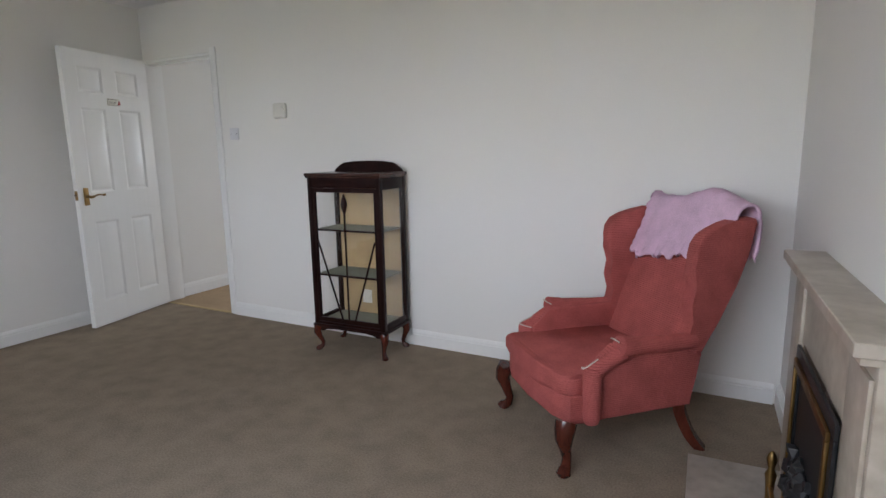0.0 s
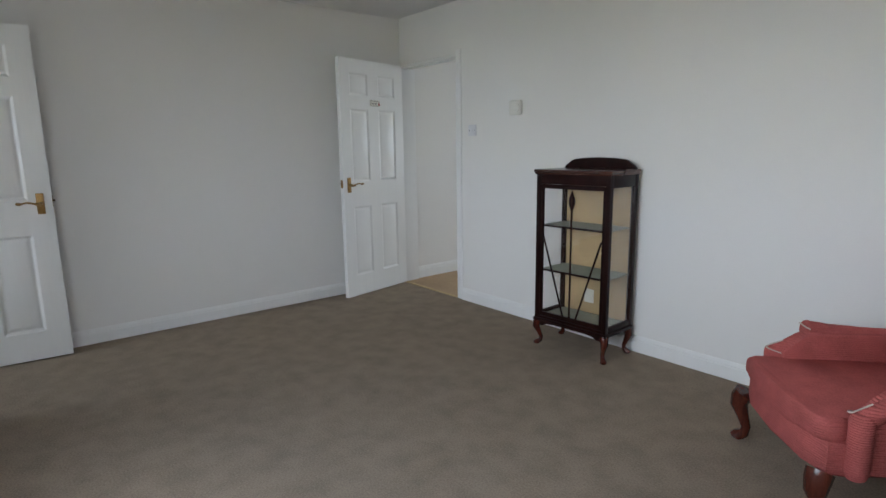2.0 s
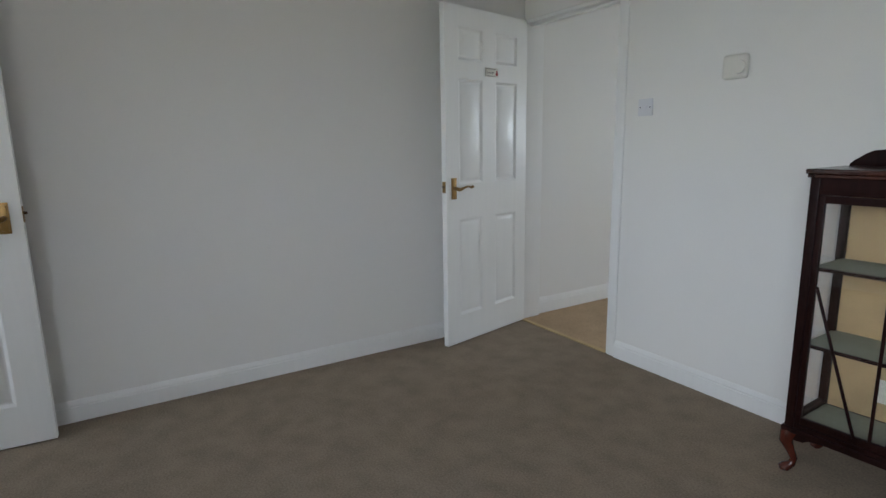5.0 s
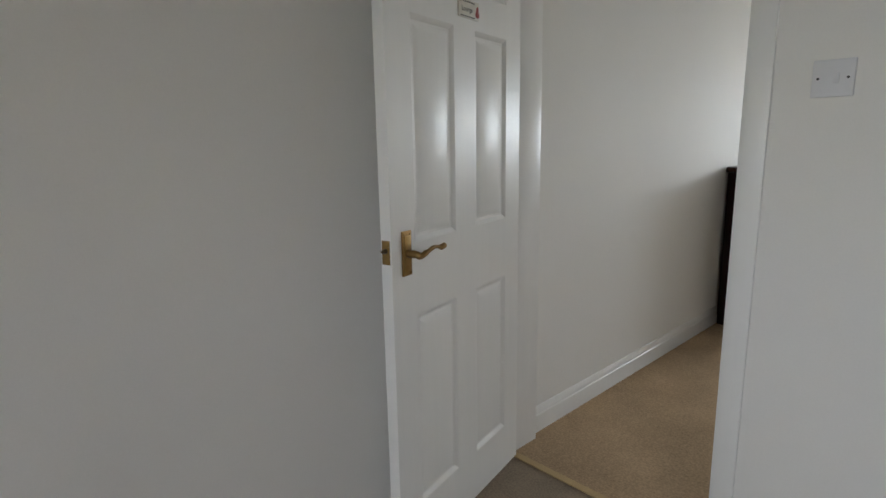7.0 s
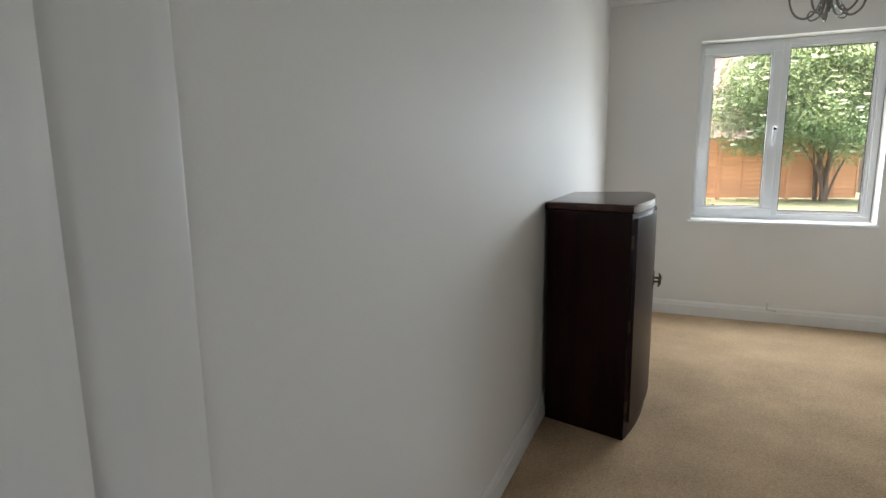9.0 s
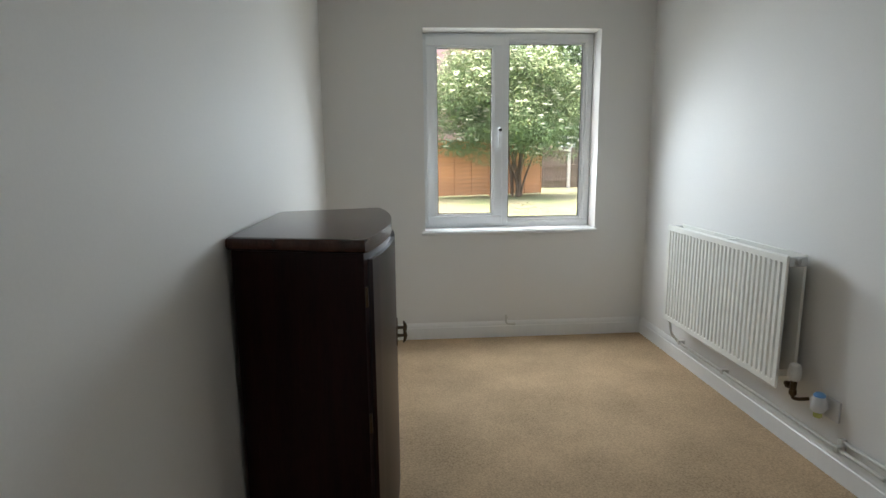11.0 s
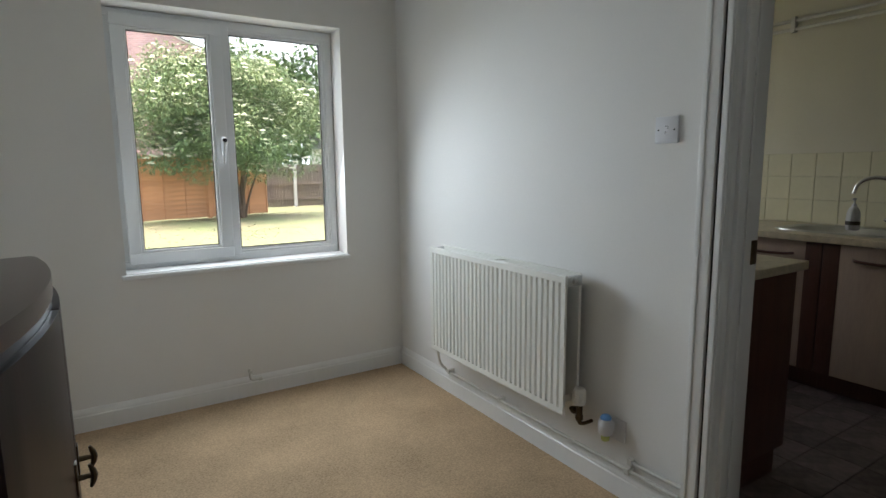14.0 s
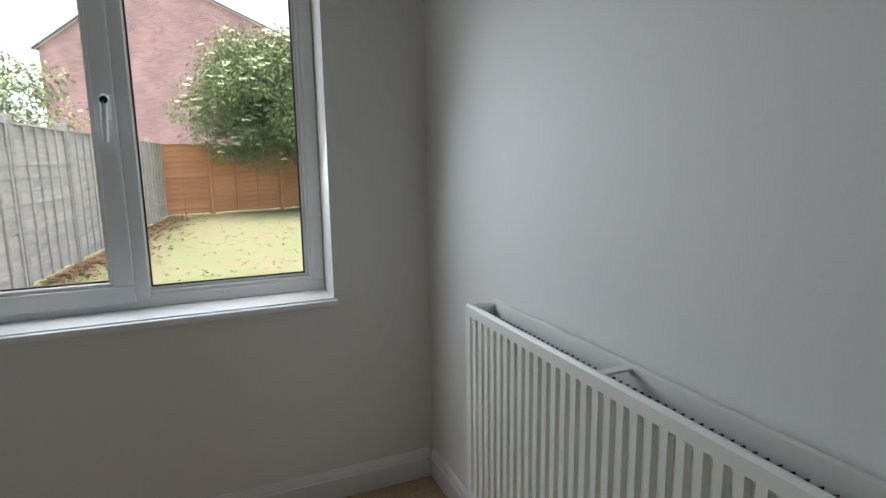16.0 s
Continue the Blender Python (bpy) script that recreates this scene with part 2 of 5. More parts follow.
def add_tube(bm, points, radii, sides=10, flat=1.0, caps=True):
    """A round bar along points with a radius at each."""
    pts = [Vector(p) for p in points]
    if not isinstance(radii, (list, tuple)):
        radii = [radii] * len(pts)
    rings, ref = [], None
    for n, p in enumerate(pts):
        d = (pts[min(n + 1, len(pts) - 1)] - pts[max(n - 1, 0)]).normalized()
        if ref is None:
            ref = d.orthogonal().normalized() if abs(d.z) < 0.9 else Vector((1, 0, 0))
        a = (ref - d * ref.dot(d)).normalized()
        ref = a
        c = d.cross(a)
        rings.append([bm.verts.new(p + radii[n] * (math.cos(2 * math.pi * k / sides) * a + flat * math.sin(2 * math.pi * k / sides) * c)) for k in range(sides)])
    for r, s in zip(rings, rings[1:]):
        for k in range(sides):
            bm.faces.new((r[k], r[(k + 1) % sides], s[(k + 1) % sides], s[k]))
    if caps:
        bm.faces.new(rings[0][::-1])
        bm.faces.new(rings[-1])


def bar(name, points, radii, m, parent=None, sides=10, flat=1.0):
    bm = bmesh.new()
    add_tube(bm, points, radii, sides, flat)
    return finish(name, bm, m, 50, parent)


def curve_points(points, steps=6):
    """A smooth line through points."""
    p = [Vector(q) for q in points]
    p = [2 * p[0] - p[1]] + p + [2 * p[-1] - p[-2]]
    out = []
    for a, b, c, d in zip(p, p[1:], p[2:], p[3:]):
        for k in range(steps):
            t = k / steps
            out.append(0.5 * (2 * b + (c - a) * t + (2 * a - 5 * b + 4 * c - d) * t * t + (3 * b - a - 3 * c + d) * t ** 3))
    return out + [p[-2]]


def add_prism(bm, outline, place, bevel=0.0, segments=2):
    """A flat outline, given in two coordinates, made solid: place(u, v, side) for side 0 and 1."""
    a = [bm.verts.new(place(u, v, 0)) for u, v in outline]
    b = [bm.verts.new(place(u, v, 1)) for u, v in outline]
    faces = [bm.faces.new(a[::-1]), bm.faces.new(b)]
    n = len(a)
    for k in range(n):
        bm.faces.new((a[k], a[(k + 1) % n], b[(k + 1) % n], b[k]))
    if bevel:
        edges = list({e for f in faces for e in f.edges})
        bmesh.ops.bevel(bm, geom=edges, offset=bevel, segments=segments, affect="EDGES", profile=0.6)


def lathe(bm, profile, centre=(0, 0, 0), sides=16):
    cx, cy, cz = centre
    rings = [[bm.verts.new((cx + r * math.cos(2 * math.pi * k / sides), cy + r * math.sin(2 * math.pi * k / sides), cz + z)) for k in range(sides)] for r, z in profile]
    for r, s in zip(rings, rings[1:]):
        for k in range(sides):
            bm.faces.new((r[k], r[(k + 1) % sides], s[(k + 1) % sides], s[k]))
    bm.faces.new(rings[0][::-1])
    bm.faces.new(rings[-1])


def empty(name, label="", category="", group="", kind="", m=None):
    ob = tagged(new(name), label, category, group, kind)
    ob.empty_display_size = 0.1
    if m is not None:
        ob.matrix_world = m
    return ob


def wall(name, axis, at, thick, start, end, holes, m, height=None, base=0.0, kind_label=""):
    """A wall along x or y from start to end, its near face at `at` and `thick` deep, with rectangular holes (u0, u1, z0, z1) through it."""
    height = height or H
    us = sorted({start, end, *[h[0] for h in holes], *[h[1] for h in holes]})
    zs = sorted({base, height, *[h[2] for h in holes if h[2] > base], *[h[3] for h in holes]})
    solid = {}
    for i in range(len(us) - 1):
        for j in range(len(zs) - 1):
            u, z = (us[i] + us[i + 1]) / 2, (zs[j] + zs[j + 1]) / 2
            solid[i, j] = not any(h[0] < u < h[1] and h[2] < z < h[3] for h in holes)
    bm = bmesh.new()
    seen = {}

    def vert(u, d, z):
        key = (round(u, 4), d, round(z, 4))
        if key not in seen:
            seen[key] = bm.verts.new((u, at + d * thick, z) if axis == "x" else (at + d * thick, u, z))
        return seen[key]

    def quad(*vs):
        bm.faces.new([vert(*v) for v in vs])

    for (i, j), full in solid.items():
        if not full:
            continue
        a, b, c, d = us[i], us[i + 1], zs[j], zs[j + 1]
        quad((a, 0, c), (b, 0, c), (b, 0, d), (a, 0, d))
        quad((a, 1, c), (b, 1, c), (b, 1, d), (a, 1, d))
        for di, dj, e in ((-1, 0, ((a, c), (a, d))), (1, 0, ((b, c), (b, d))), (0, -1, ((a, c), (b, c))), (0, 1, ((a, d), (b, d)))):
            if not solid.get((i + di, j + dj)):
                (p, q), (r, s) = e
                quad((p, 0, q), (r, 0, s), (r, 1, s), (p, 1, q))
    return tagged(finish(name, bm, m, 0), kind_label, "wall", kind="structure")


def skirting(name, axis, at, side, start, end, m, height=0.115):
    """A moulded skirting board whose back is at `at`, standing out towards side."""
    prof = [(0, 0), (0.017, 0), (0.017, height * 0.70), (0.013, height * 0.74), (0.014, height * 0.80), (0.009, height * 0.92), (0.004, height), (0, height)]
    bm = bmesh.new()
    if axis == "x":
        add_prism(bm, prof, lambda u, v, s: (end if s else start, at + side * u, v))
    else:
        add_prism(bm, prof, lambda u, v, s: (at + side * u, end if s else start, v))
    return tagged(finish(name, bm, m, 30), "white painted moulded skirting board along the wall", "skirting", kind="structure")


# ---- the shell ----
H = 2.385
WX, DX, EX = 0.0, -0.03, 2.165          # lounge west wall, dining west wall, dining east wall
NY, SY = 4.36, -3.47                    # dining north wall, lounge south wall
DOOR_L, DOOR_R, DOOR_H = 0.012, 0.802, 1.99
WIN = (0.625, 1.80, 0.762, 2.078)

tagged(block("floor_lounge", -0.2, 5.0, SY - 0.25, 0.0, -0.12, 0.0, CARPET, 0), "brown ribbed carpet on the lounge floor", "floor", kind="structure")
tagged(block("floor_dining", -0.2, EX + 0.02, 0.0, NY + 0.25, -0.12, 0.002, BEIGE, 0), "beige cut-pile carpet on the dining floor", "floor", kind="structure")
tagged(block("floor_kitchen", EX + 0.02, 5.0, 0.0, NY + 0.25, -0.12, -0.006, GROUT, 0), "dark bed under the kitchen floor tiles", "floor", kind="structure")
tagged(block("ceiling_lounge", -0.2, 5.0, SY - 0.25, 0.06, H, H + 0.12, CEILING, 0), "white painted plaster ceiling over the lounge", "ceiling", kind="structure")
tagged(block("ceiling_dining", -0.2, 5.0, 0.06, NY + 0.25, H, H + 0.12, CEILING, 0), "white painted plaster ceiling over dining room", "ceiling", kind="structure")

wall("wall_west_lounge", "y", WX, -0.2, SY - 0.25, 0.06, [], PLASTER, kind_label="off-white painted plaster wall of the lounge")
wall("wall_west_dining", "y", DX, -0.17, 0.06, NY + 0.25, [], PLASTER, kind_label="off-white painted plaster wall of dining room")
wall("wall_middle", "x", 0.0, 0.12, DOOR_L, 4.62, [(DOOR_L, DOOR_R, 0, DOOR_H)], PLASTER, kind_label="off-white wall with doorway between lounge and dining")
# the second opening is unseen, made for the added kitchen lamp
wall("wall_north", "x", NY, 0.25, DX, 4.75, [WIN, (2.9, 3.9, 1.05, 2.05)], PLASTER, kind_label="off-white outer wall with a window opening")
wall("wall_south", "x", SY, -0.22, 0.0, 4.95, [(0.13, 0.90, 0, 2.0), (2.2, 4.2, 0.85, 2.1)], PLASTER, kind_label="off-white outer wall with window and door openings")
wall("wall_east_dining", "y", EX, 0.2, 0.12, NY, [(1.445, 2.225, 0, DOOR_H)], PLASTER, kind_label="off-white wall with a doorway to the kitchen")
wall("wall_east_kitchen", "y", 4.5, 0.2, 0.12, NY, [], KITCHEN_WALL, kind_label="cream painted kitchen wall behind the sink")

# the unseen hall assumed behind the lounge's second door, added to narrow its daylight
wall("wall_hall_west", "y", -0.1, -0.15, -5.5, SY - 0.22, [], PLASTER, kind_label="off-white painted plaster wall of the hall")
wall("wall_hall_east", "y", 1.05, 0.15, -5.5, SY - 0.22, [], PLASTER, kind_label="off-white painted plaster wall of the hall")
wall("wall_hall_south", "x", -5.5, -0.15, -0.25, 1.2, [(0.08, 0.76, 0.65, 1.95)], PLASTER, kind_label="off-white end wall of the unseen hall with lamp opening")
tagged(block("floor_hall", -0.25, 1.2, -5.65, SY - 0.25, -0.12, 0.0, CARPET, 0), "brown ribbed carpet on the hall floor", "floor", kind="structure")
tagged(block("ceiling_hall", -0.25, 1.2, -5.65, SY - 0.25, H, H + 0.12, CEILING, 0), "white painted plaster ceiling over the hall", "ceiling", kind="structure")

EAST = Matrix.Translation((4.525, 0, 0)) @ Matrix.Rotation(radians(2.6), 4, "Z")   # the lounge's east wall stands slightly askew
ob = wall("wall_east_lounge", "y", 0.0, 0.2, -3.75, 0.0, [], PLASTER, kind_label="off-white painted plaster wall behind the fireplace")
ob.matrix_world = EAST
ob = skirting("skirting_east_lounge", "y", 0.0, -1, -0.72, -0.02, GLOSS)
ob.matrix_world = EAST
ob = skirting("skirting_east_lounge_south", "y", 0.0, -1, -3.45, -1.79, GLOSS)
ob.matrix_world = EAST

skirting("skirting_west_lounge", "y", WX, 1, SY, -0.03, GLOSS, 0.10)
skirting("skirting_middle_lounge", "x", 0.0, -1, 0.849, 4.50, GLOSS, 0.10)
skirting("skirting_south_lounge", "x", SY, 1, 0.98, 4.6, GLOSS, 0.10)
skirting("skirting_west_dining", "y", DX, 1, 0.185, NY, GLOSS)
skirting("skirting_north_dining", "x", NY, -1, DX + 0.017, EX - 0.017, GLOSS)
skirting("skirting_east_dining", "y", EX, -1, 2.287, NY - 0.017, GLOSS)
skirting("skirting_east_dining_south", "y", EX, -1, 0.12, 1.38, GLOSS)
skirting("skirting_middle_dining", "x", 0.12, 1, 0.859, EX - 0.017, GLOSS)


def architrave(name, boxes, label):
    """Flat moulded trim round a doorway."""
    bm = bmesh.new()
    for b in boxes:
        add_box(bm, *b, bevel=0.004)
    return tagged(finish(name, bm, GLOSS, 35), label, "door trim", kind="structure")


# lounge doorway: lining inside the opening, trim on both faces
architrave("lining_lounge_door", [(DOOR_R - 0.022, DOOR_R - 0.001, -0.004, 0.124, 0.001, DOOR_H - 0.002), (DX + 0.001, 0.012, 0.004, 0.165, 0.001, DOOR_H), (0.012, DOOR_R - 0.022, -0.004, 0.124, DOOR_H - 0.022, DOOR_H - 0.002),
                                (DOOR_R - 0.030, DOOR_R - 0.021, 0.045, 0.085, 0.001, DOOR_H - 0.022), (0.012, DOOR_R - 0.034, 0.045, 0.085, DOOR_H - 0.034, DOOR_H - 0.021)], "white gloss painted door lining with stop")
architrave("trim_lounge_door", [(DOOR_R - 0.012, 0.848, -0.012, -0.001, 0.001, DOOR_H + 0.03),
                                (DOOR_R - 0.012, 0.858, 0.121, 0.137, 0.001, DOOR_H + 0.055), (DX, DOOR_R - 0.006, 0.121, 0.137, DOOR_H + 0.002, DOOR_H + 0.055)], "white painted trim round the lounge doorway")
# kitchen doorway
architrave("lining_kitchen_door", [(EX - 0.012, EX + 0.204, 2.203, 2.224, 0.001, DOOR_H - 0.002), (EX - 0.004, EX + 0.204, 1.446, 1.467, 0.001, DOOR_H - 0.002), (EX - 0.004, EX + 0.204, 1.467, 2.203, DOOR_H - 0.022, DOOR_H - 0.002),
                                   (EX + 0.05, EX + 0.095, 2.188, 2.2035, 0.001, DOOR_H - 0.022), (EX + 0.05, EX + 0.095, 1.4665, 1.482, 0.001, DOOR_H - 0.022), (EX - 0.004, EX + 0.022, 2.198, 2.2035, 0.001, DOOR_H - 0.022), (EX + 0.115, EX + 0.135, 2.195, 2.2035, 0.001, DOOR_H - 0.022)], "white gloss painted kitchen door lining with stop")
architrave("trim_kitchen_door", [(EX - 0.018, EX - 0.001, 2.233, 2.288, 0.001, DOOR_H + 0.06), (EX - 0.018, EX - 0.001, 1.383, 1.453, 0.001, DOOR_H + 0.06), (EX - 0.018, EX - 0.001, 1.453, 2.217, DOOR_H - 0.008, DOOR_H + 0.06),
                                 (EX - 0.023, EX - 0.016, 2.266, 2.286, 0.001, DOOR_H + 0.058)], "white painted trim round the kitchen doorway")
# dark strip in place of the shade in the gap beside the trim
tagged(block("door_seal", EX - 0.004, EX - 0.0005, 2.2255, 2.2325, 0.002, DOOR_H, DARK, 0), "dark strip standing for the shaded gap beside the trim", "door trim", kind="structure")
ob = block("strike_plate", EX + 0.165, EX + 0.195, 2.199, 2.204, 0.95, 1.03, DARK_BRASS, 0.001)
tagged(ob, "dark bronze strike plate on the kitchen door lining", "door furniture")
tagged(block("threshold_strip", 0.015, DOOR_R - 0.024, -0.012, 0.018, 0.001, 0.007, LINING, 0.002), "pale carpet threshold strip in the lounge doorway", "threshold", kind="structure")


# ---- doors ----
def panelled_leaf(name, parent, width=0.757, height=1.975, thick=0.035):
    """A six-panel moulded leaf: raised fields in sunk panels on both faces."""
    cols = [(0.104, 0.312), (0.430, 0.638)]
    rows = [(0.175, 0.770), (0.980, 1.580), (1.685, 1.865)]
    bm = bmesh.new()
    us = [0, *[v for c in cols for v in c], width]
    zs = [0, *[v for r in rows for v in r], height]
    for side in (-1, 1):
        y = side * thick / 2

        def ring(u0, u1, z0, z1, d):
            return [bm.verts.new((u, y - side * d, z)) for u, z in ((u0, z0), (u1, z0), (u1, z1), (u0, z1))]

        for i in range(5):
            for j in range(7):
                u0, u1, z0, z1 = us[i], us[i + 1], zs[j], zs[j + 1]
                outer = ring(u0, u1, z0, z1, 0)
                if i % 2 and j % 2:
                    last = outer
                    for inset, d in ((0.004, 0.002), (0.014, 0.009), (0.022, 0.0095), (0.042, 0.0035)):
                        inner = ring(u0 + inset, u1 - inset, z0 + inset, z1 - inset, d)
                        for k in range(4):
                            bm.faces.new((last[k], last[(k + 1) % 4], inner[(k + 1) % 4], inner[k]))
                        last = inner
                    bm.faces.new(last)
                else:
                    bm.faces.new(outer)
    bmesh.ops.remove_doubles(bm, verts=bm.verts, dist=0.0001)
    for (u0, z0), (u1, z1) in (((0, 0), (width, 0)), ((width, 0), (width, height)), ((width, height), (0, height)), ((0, height), (0, 0))):
        bm.faces.new([bm.verts.new(p) for p in ((u0, -thick / 2, z0), (u1, -thick / 2, z1), (u1, thick / 2, z1), (u0, thick / 2, z0))])
    bmesh.ops.remove_doubles(bm, verts=bm.verts, dist=0.0001)
    return finish(name, bm, DOOR_PAINT, 20, parent)


def lever_handle(parent, u, z, side, thick=0.035):
    """A brass plate with a curled lever towards the hinges."""
    y0 = side * (thick / 2 + 0.001)
    bm = bmesh.new()
    ys = sorted((y0, y0 + side * 0.005))
    add_box(bm, u - 0.02, u + 0.02, ys[0], ys[1], z - 0.062, z + 0.062, 0.002)
    ys = sorted((y0, y0 + side * 0.008))
    add_box(bm, u - 0.014, u + 0.014, ys[0], ys[1], z - 0.05, z + 0.05, 0.003)
    for du in (-0.013, 0.013):
        for dz in (-0.053, 0.053):
            add_tube(bm, [(u + du, y0 + side * 0.004, z + dz), (u + du, y0 + side * 0.0075, z + dz)], 0.0032, 8)
    ob = finish("handle", bm, BRASS, 35, parent)
    tagged(ob, "aged brass lever handle on plate")
    w = y0
    path = curve_points([(u, w, z), (u, w + side * 0.035, z), (u - 0.006, w + side * 0.046, z - 0.004), (u - 0.03, w + side * 0.05, z + 0.004), (u - 0.065, w + side * 0.05, z + 0.012), (u - 0.095, w + side * 0.05, z + 0.006), (u - 0.118, w + side * 0.05, z + 0.009)], 5)
    radii = [0.011] * 5 + [0.010] * 5 + [0.0085] * 5 + [0.006] * 5 + [0.005] * 5 + [0.0085] * 5 + [0.003]
    lever = bar("lever", path, radii, BRASS, ob, 10)
    return ob


def six_panel_door(name, m, label, width):
    door = empty(name, label, "door", kind="structure", m=m)
    panelled_leaf("leaf", door, width)
    for side in (-1, 1):
        lever_handle(door, width - 0.060, 0.957, side)
    latch = block("latch_plate", width, width + 0.003, -0.0125, 0.0125, 0.935, 1.0, BRASS, 0.001, door)
    bar("latch_bolt", [(width, 0, 0.972), (width + 0.015, 0, 0.972)], [0.008, 0.005], DARK_BRASS, latch, 8)
    for z in (0.22, 1.72):
        bar("hinge", [(0.0, -0.02, z), (0.0, -0.02, z + 0.09)], 0.006, BRASS, door, 8)
    return door


door_a = six_panel_door("door_1", pose(0.020, -0.004, 0.009, 0, 0, math.degrees(math.atan2(-0.977, 0.215))), "white six-panel lounge door with brass lever, standing open", 0.745)
door_b = six_panel_door("door_2", pose(0.088, -3.455, 0.009, 0, 0, 85.9), "white six-panel door with brass lever, standing open", 0.757)

# the small name plate on the lounge door
sign = empty("door_sign", "small cream ceramic name sign with red flower", "sign", m=door_a.matrix_world @ pose(0.352, 0.0205, 1.632))
block("plate", -0.057, 0.057, -0.003, 0.003, -0.025, 0.027, SIGN, 0.002, sign)
bm = bmesh.new()
lathe(bm, [(0.004, 0), (0.011, 0.004), (0.012, 0.012), (0.006, 0.020), (0.007, 0.026), (0.003, 0.032)], (-0.045, 0.005, -0.018), 10)
for v in bm.verts:
    v.co.y = 0.0045 + (v.co.y - 0.005) * 0.12
tagged(finish("flower", bm, SIGN_RED, 40, sign), "red painted flower")
bm = bmesh.new()
for k in range(7):
    for z in (-0.0205, 0.0205):
        add_box(bm, -0.03 + k * 0.012, -0.023 + k * 0.012, 0.003, 0.0036, z - 0.002, z + 0.002)
finish("border", bm, SIGN_INK, 0, sign)
txt = bpy.data.curves.new("word", "FONT")
txt.body, txt.size, txt.align_x, txt.extrude = "Lounge", 0.021, "CENTER", 0.0002
word = new("word", txt)
word.data.materials.append(SIGN_INK)
word.parent = sign
word.matrix_local = pose(0.012, 0.0036, -0.007, 90, 0, 180)


# ---- dining window ----
def window():
    x0, x1, z0, z1 = WIN
    w = empty("window_1", "white plastic double-glazed window with one casement, shut", "window", kind="structure", m=pose(0, 0, 0))
    y0, y1 = 4.505, 4.575
    f = 0.042
    mull = 1.182

    def rail_set(name, a, b, c, d, wide, ya, yb, bead=0.012):
        bm = bmesh.new()
        for p in ((a, b, c, c + wide), (a, b, d - wide, d), (a, a + wide, c + wide, d - wide), (b - wide, b, c + wide, d - wide)):
            add_box(bm, p[0], p[1], ya, yb, p[2], p[3], 0.006, 3)
        i = wide
        for p in ((a + i, b - i, c + i, c + i + bead), (a + i, b - i, d - i - bead, d - i), (a + i, a + i + bead, c + i, d - i), (b - i - bead, b - i, c + i, d - i)):
            add_box(bm, p[0], p[1], ya + 0.012, yb - 0.01, p[2], p[3], 0.004)
        return finish(name, bm, UPVC, 35, w)

    rail_set("frame", x0 + 0.002, x1 - 0.002, z0 + 0.002, z1 - 0.002, f, y0, y1)
    bm = bmesh.new()
    add_box(bm, mull - 0.033, mull + 0.033, y0 - 0.002, y1 + 0.002, z0 + 0.03, z1 - 0.03, 0.006, 3)
    finish("mullion", bm, UPVC, 35, w)
    sash = rail_set("casement", x0 + 0.026, mull - 0.010, z0 + 0.026, z1 - 0.026, 0.060, y0 - 0.016, y1 - 0.01)
    rail_set("fixed_light", mull - 0.008, x1 - 0.026, z0 + 0.026, z1 - 0.026, 0.032, y0 + 0.008, y1 - 0.01)
    for n, (a, b) in enumerate(((x0 + 0.08, mull - 0.064), (mull + 0.043, x1 - 0.052))):
        g = block("pane", a - 0.01, b + 0.01, y0 + 0.03, y0 + 0.034, z0 + 0.06, z1 - 0.06, GLASS, 0, w)
        g.visible_shadow = False
    for a, b, c, d in ((x0 + 0.098, mull - 0.082, z0 + 0.098, z1 - 0.098), (mull + 0.036, x1 - 0.070, z0 + 0.070, z1 - 0.070)):
        bm = bmesh.new()
        t = 0.005
        for p in ((a, b, c, c + t), (a, b, d - t, d), (a, a + t, c + t, d - t), (b - t, b, c + t, d - t)):
            add_box(bm, p[0], p[1], y0 + 0.022, y0 + 0.0295, p[2], p[3])
        tagged(finish("gasket", bm, DARK, 0, w), "dark rubber glazing gasket")
    bm = bmesh.new()
    add_box(bm, 1.136, 1.162, y0 - 0.026, y0 - 0.015, 1.38, 1.46, 0.004)
    add_tube(bm, curve_points([(1.149, y0 - 0.02, 1.445), (1.149, y0 - 0.05, 1.445), (1.146, y0 - 0.056, 1.42), (1.143, y0 - 0.056, 1.35), (1.142, y0 - 0.052, 1.31)], 4), [0.011, 0.011, 0.011, 0.011, 0.012, 0.012, 0.012, 0.012, 0.011, 0.010, 0.010, 0.010, 0.009, 0.009, 0.009, 0.008, 0.006], 10)
    ob = finish("handle", bm, UPVC, 35, w)
    bar("lock_button", [(1.149, y0 - 0.058, 1.437), (1.149, y0 - 0.067, 1.437)], 0.0115, DARK, ob, 10)
    bm = bmesh.new()
    add_box(bm, x0 - 0.022, x1 + 0.012, NY - 0.022, NY - 0.001, z0 - 0.024, z0 - 0.001, 0.006, 3)
    add_box(bm, x0 + 0.001, x1 - 0.001, NY - 0.006, y0 + 0.004, z0 - 0.0005, z0 + 0.004, 0.001)
    finish("sill", bm, SILL, 35, w)
    return w


window()


# ---- lounge things ----
def cabriole(height, lean, foot=0.022, knee=0.036, m=LEGWOOD, name="leg", parent=None, at=(0, 0)):
    """A curved leg that swells at the knee and ends in a pad; lean is the way it bows."""
    lx, ly = lean
    pts, rad = [], []
    for t, off, r in ((0, 0.0, knee * 1.05), (0.12, 0.010, knee), (0.28, 0.014, knee * 0.86), (0.5, 0.002, knee * 0.58), (0.72, -0.010, knee * 0.46), (0.86, -0.006, knee * 0.50), (0.93, 0.008, foot * 0.95), (0.97, 0.012, foot * 1.1), (1.0, 0.012, foot * 0.8)):
        pts.append((at[0] + lx * off, at[1] + ly * off, height * (1 - t)))
        rad.append(r)
    return bar(name, pts, rad, m, parent, 12)


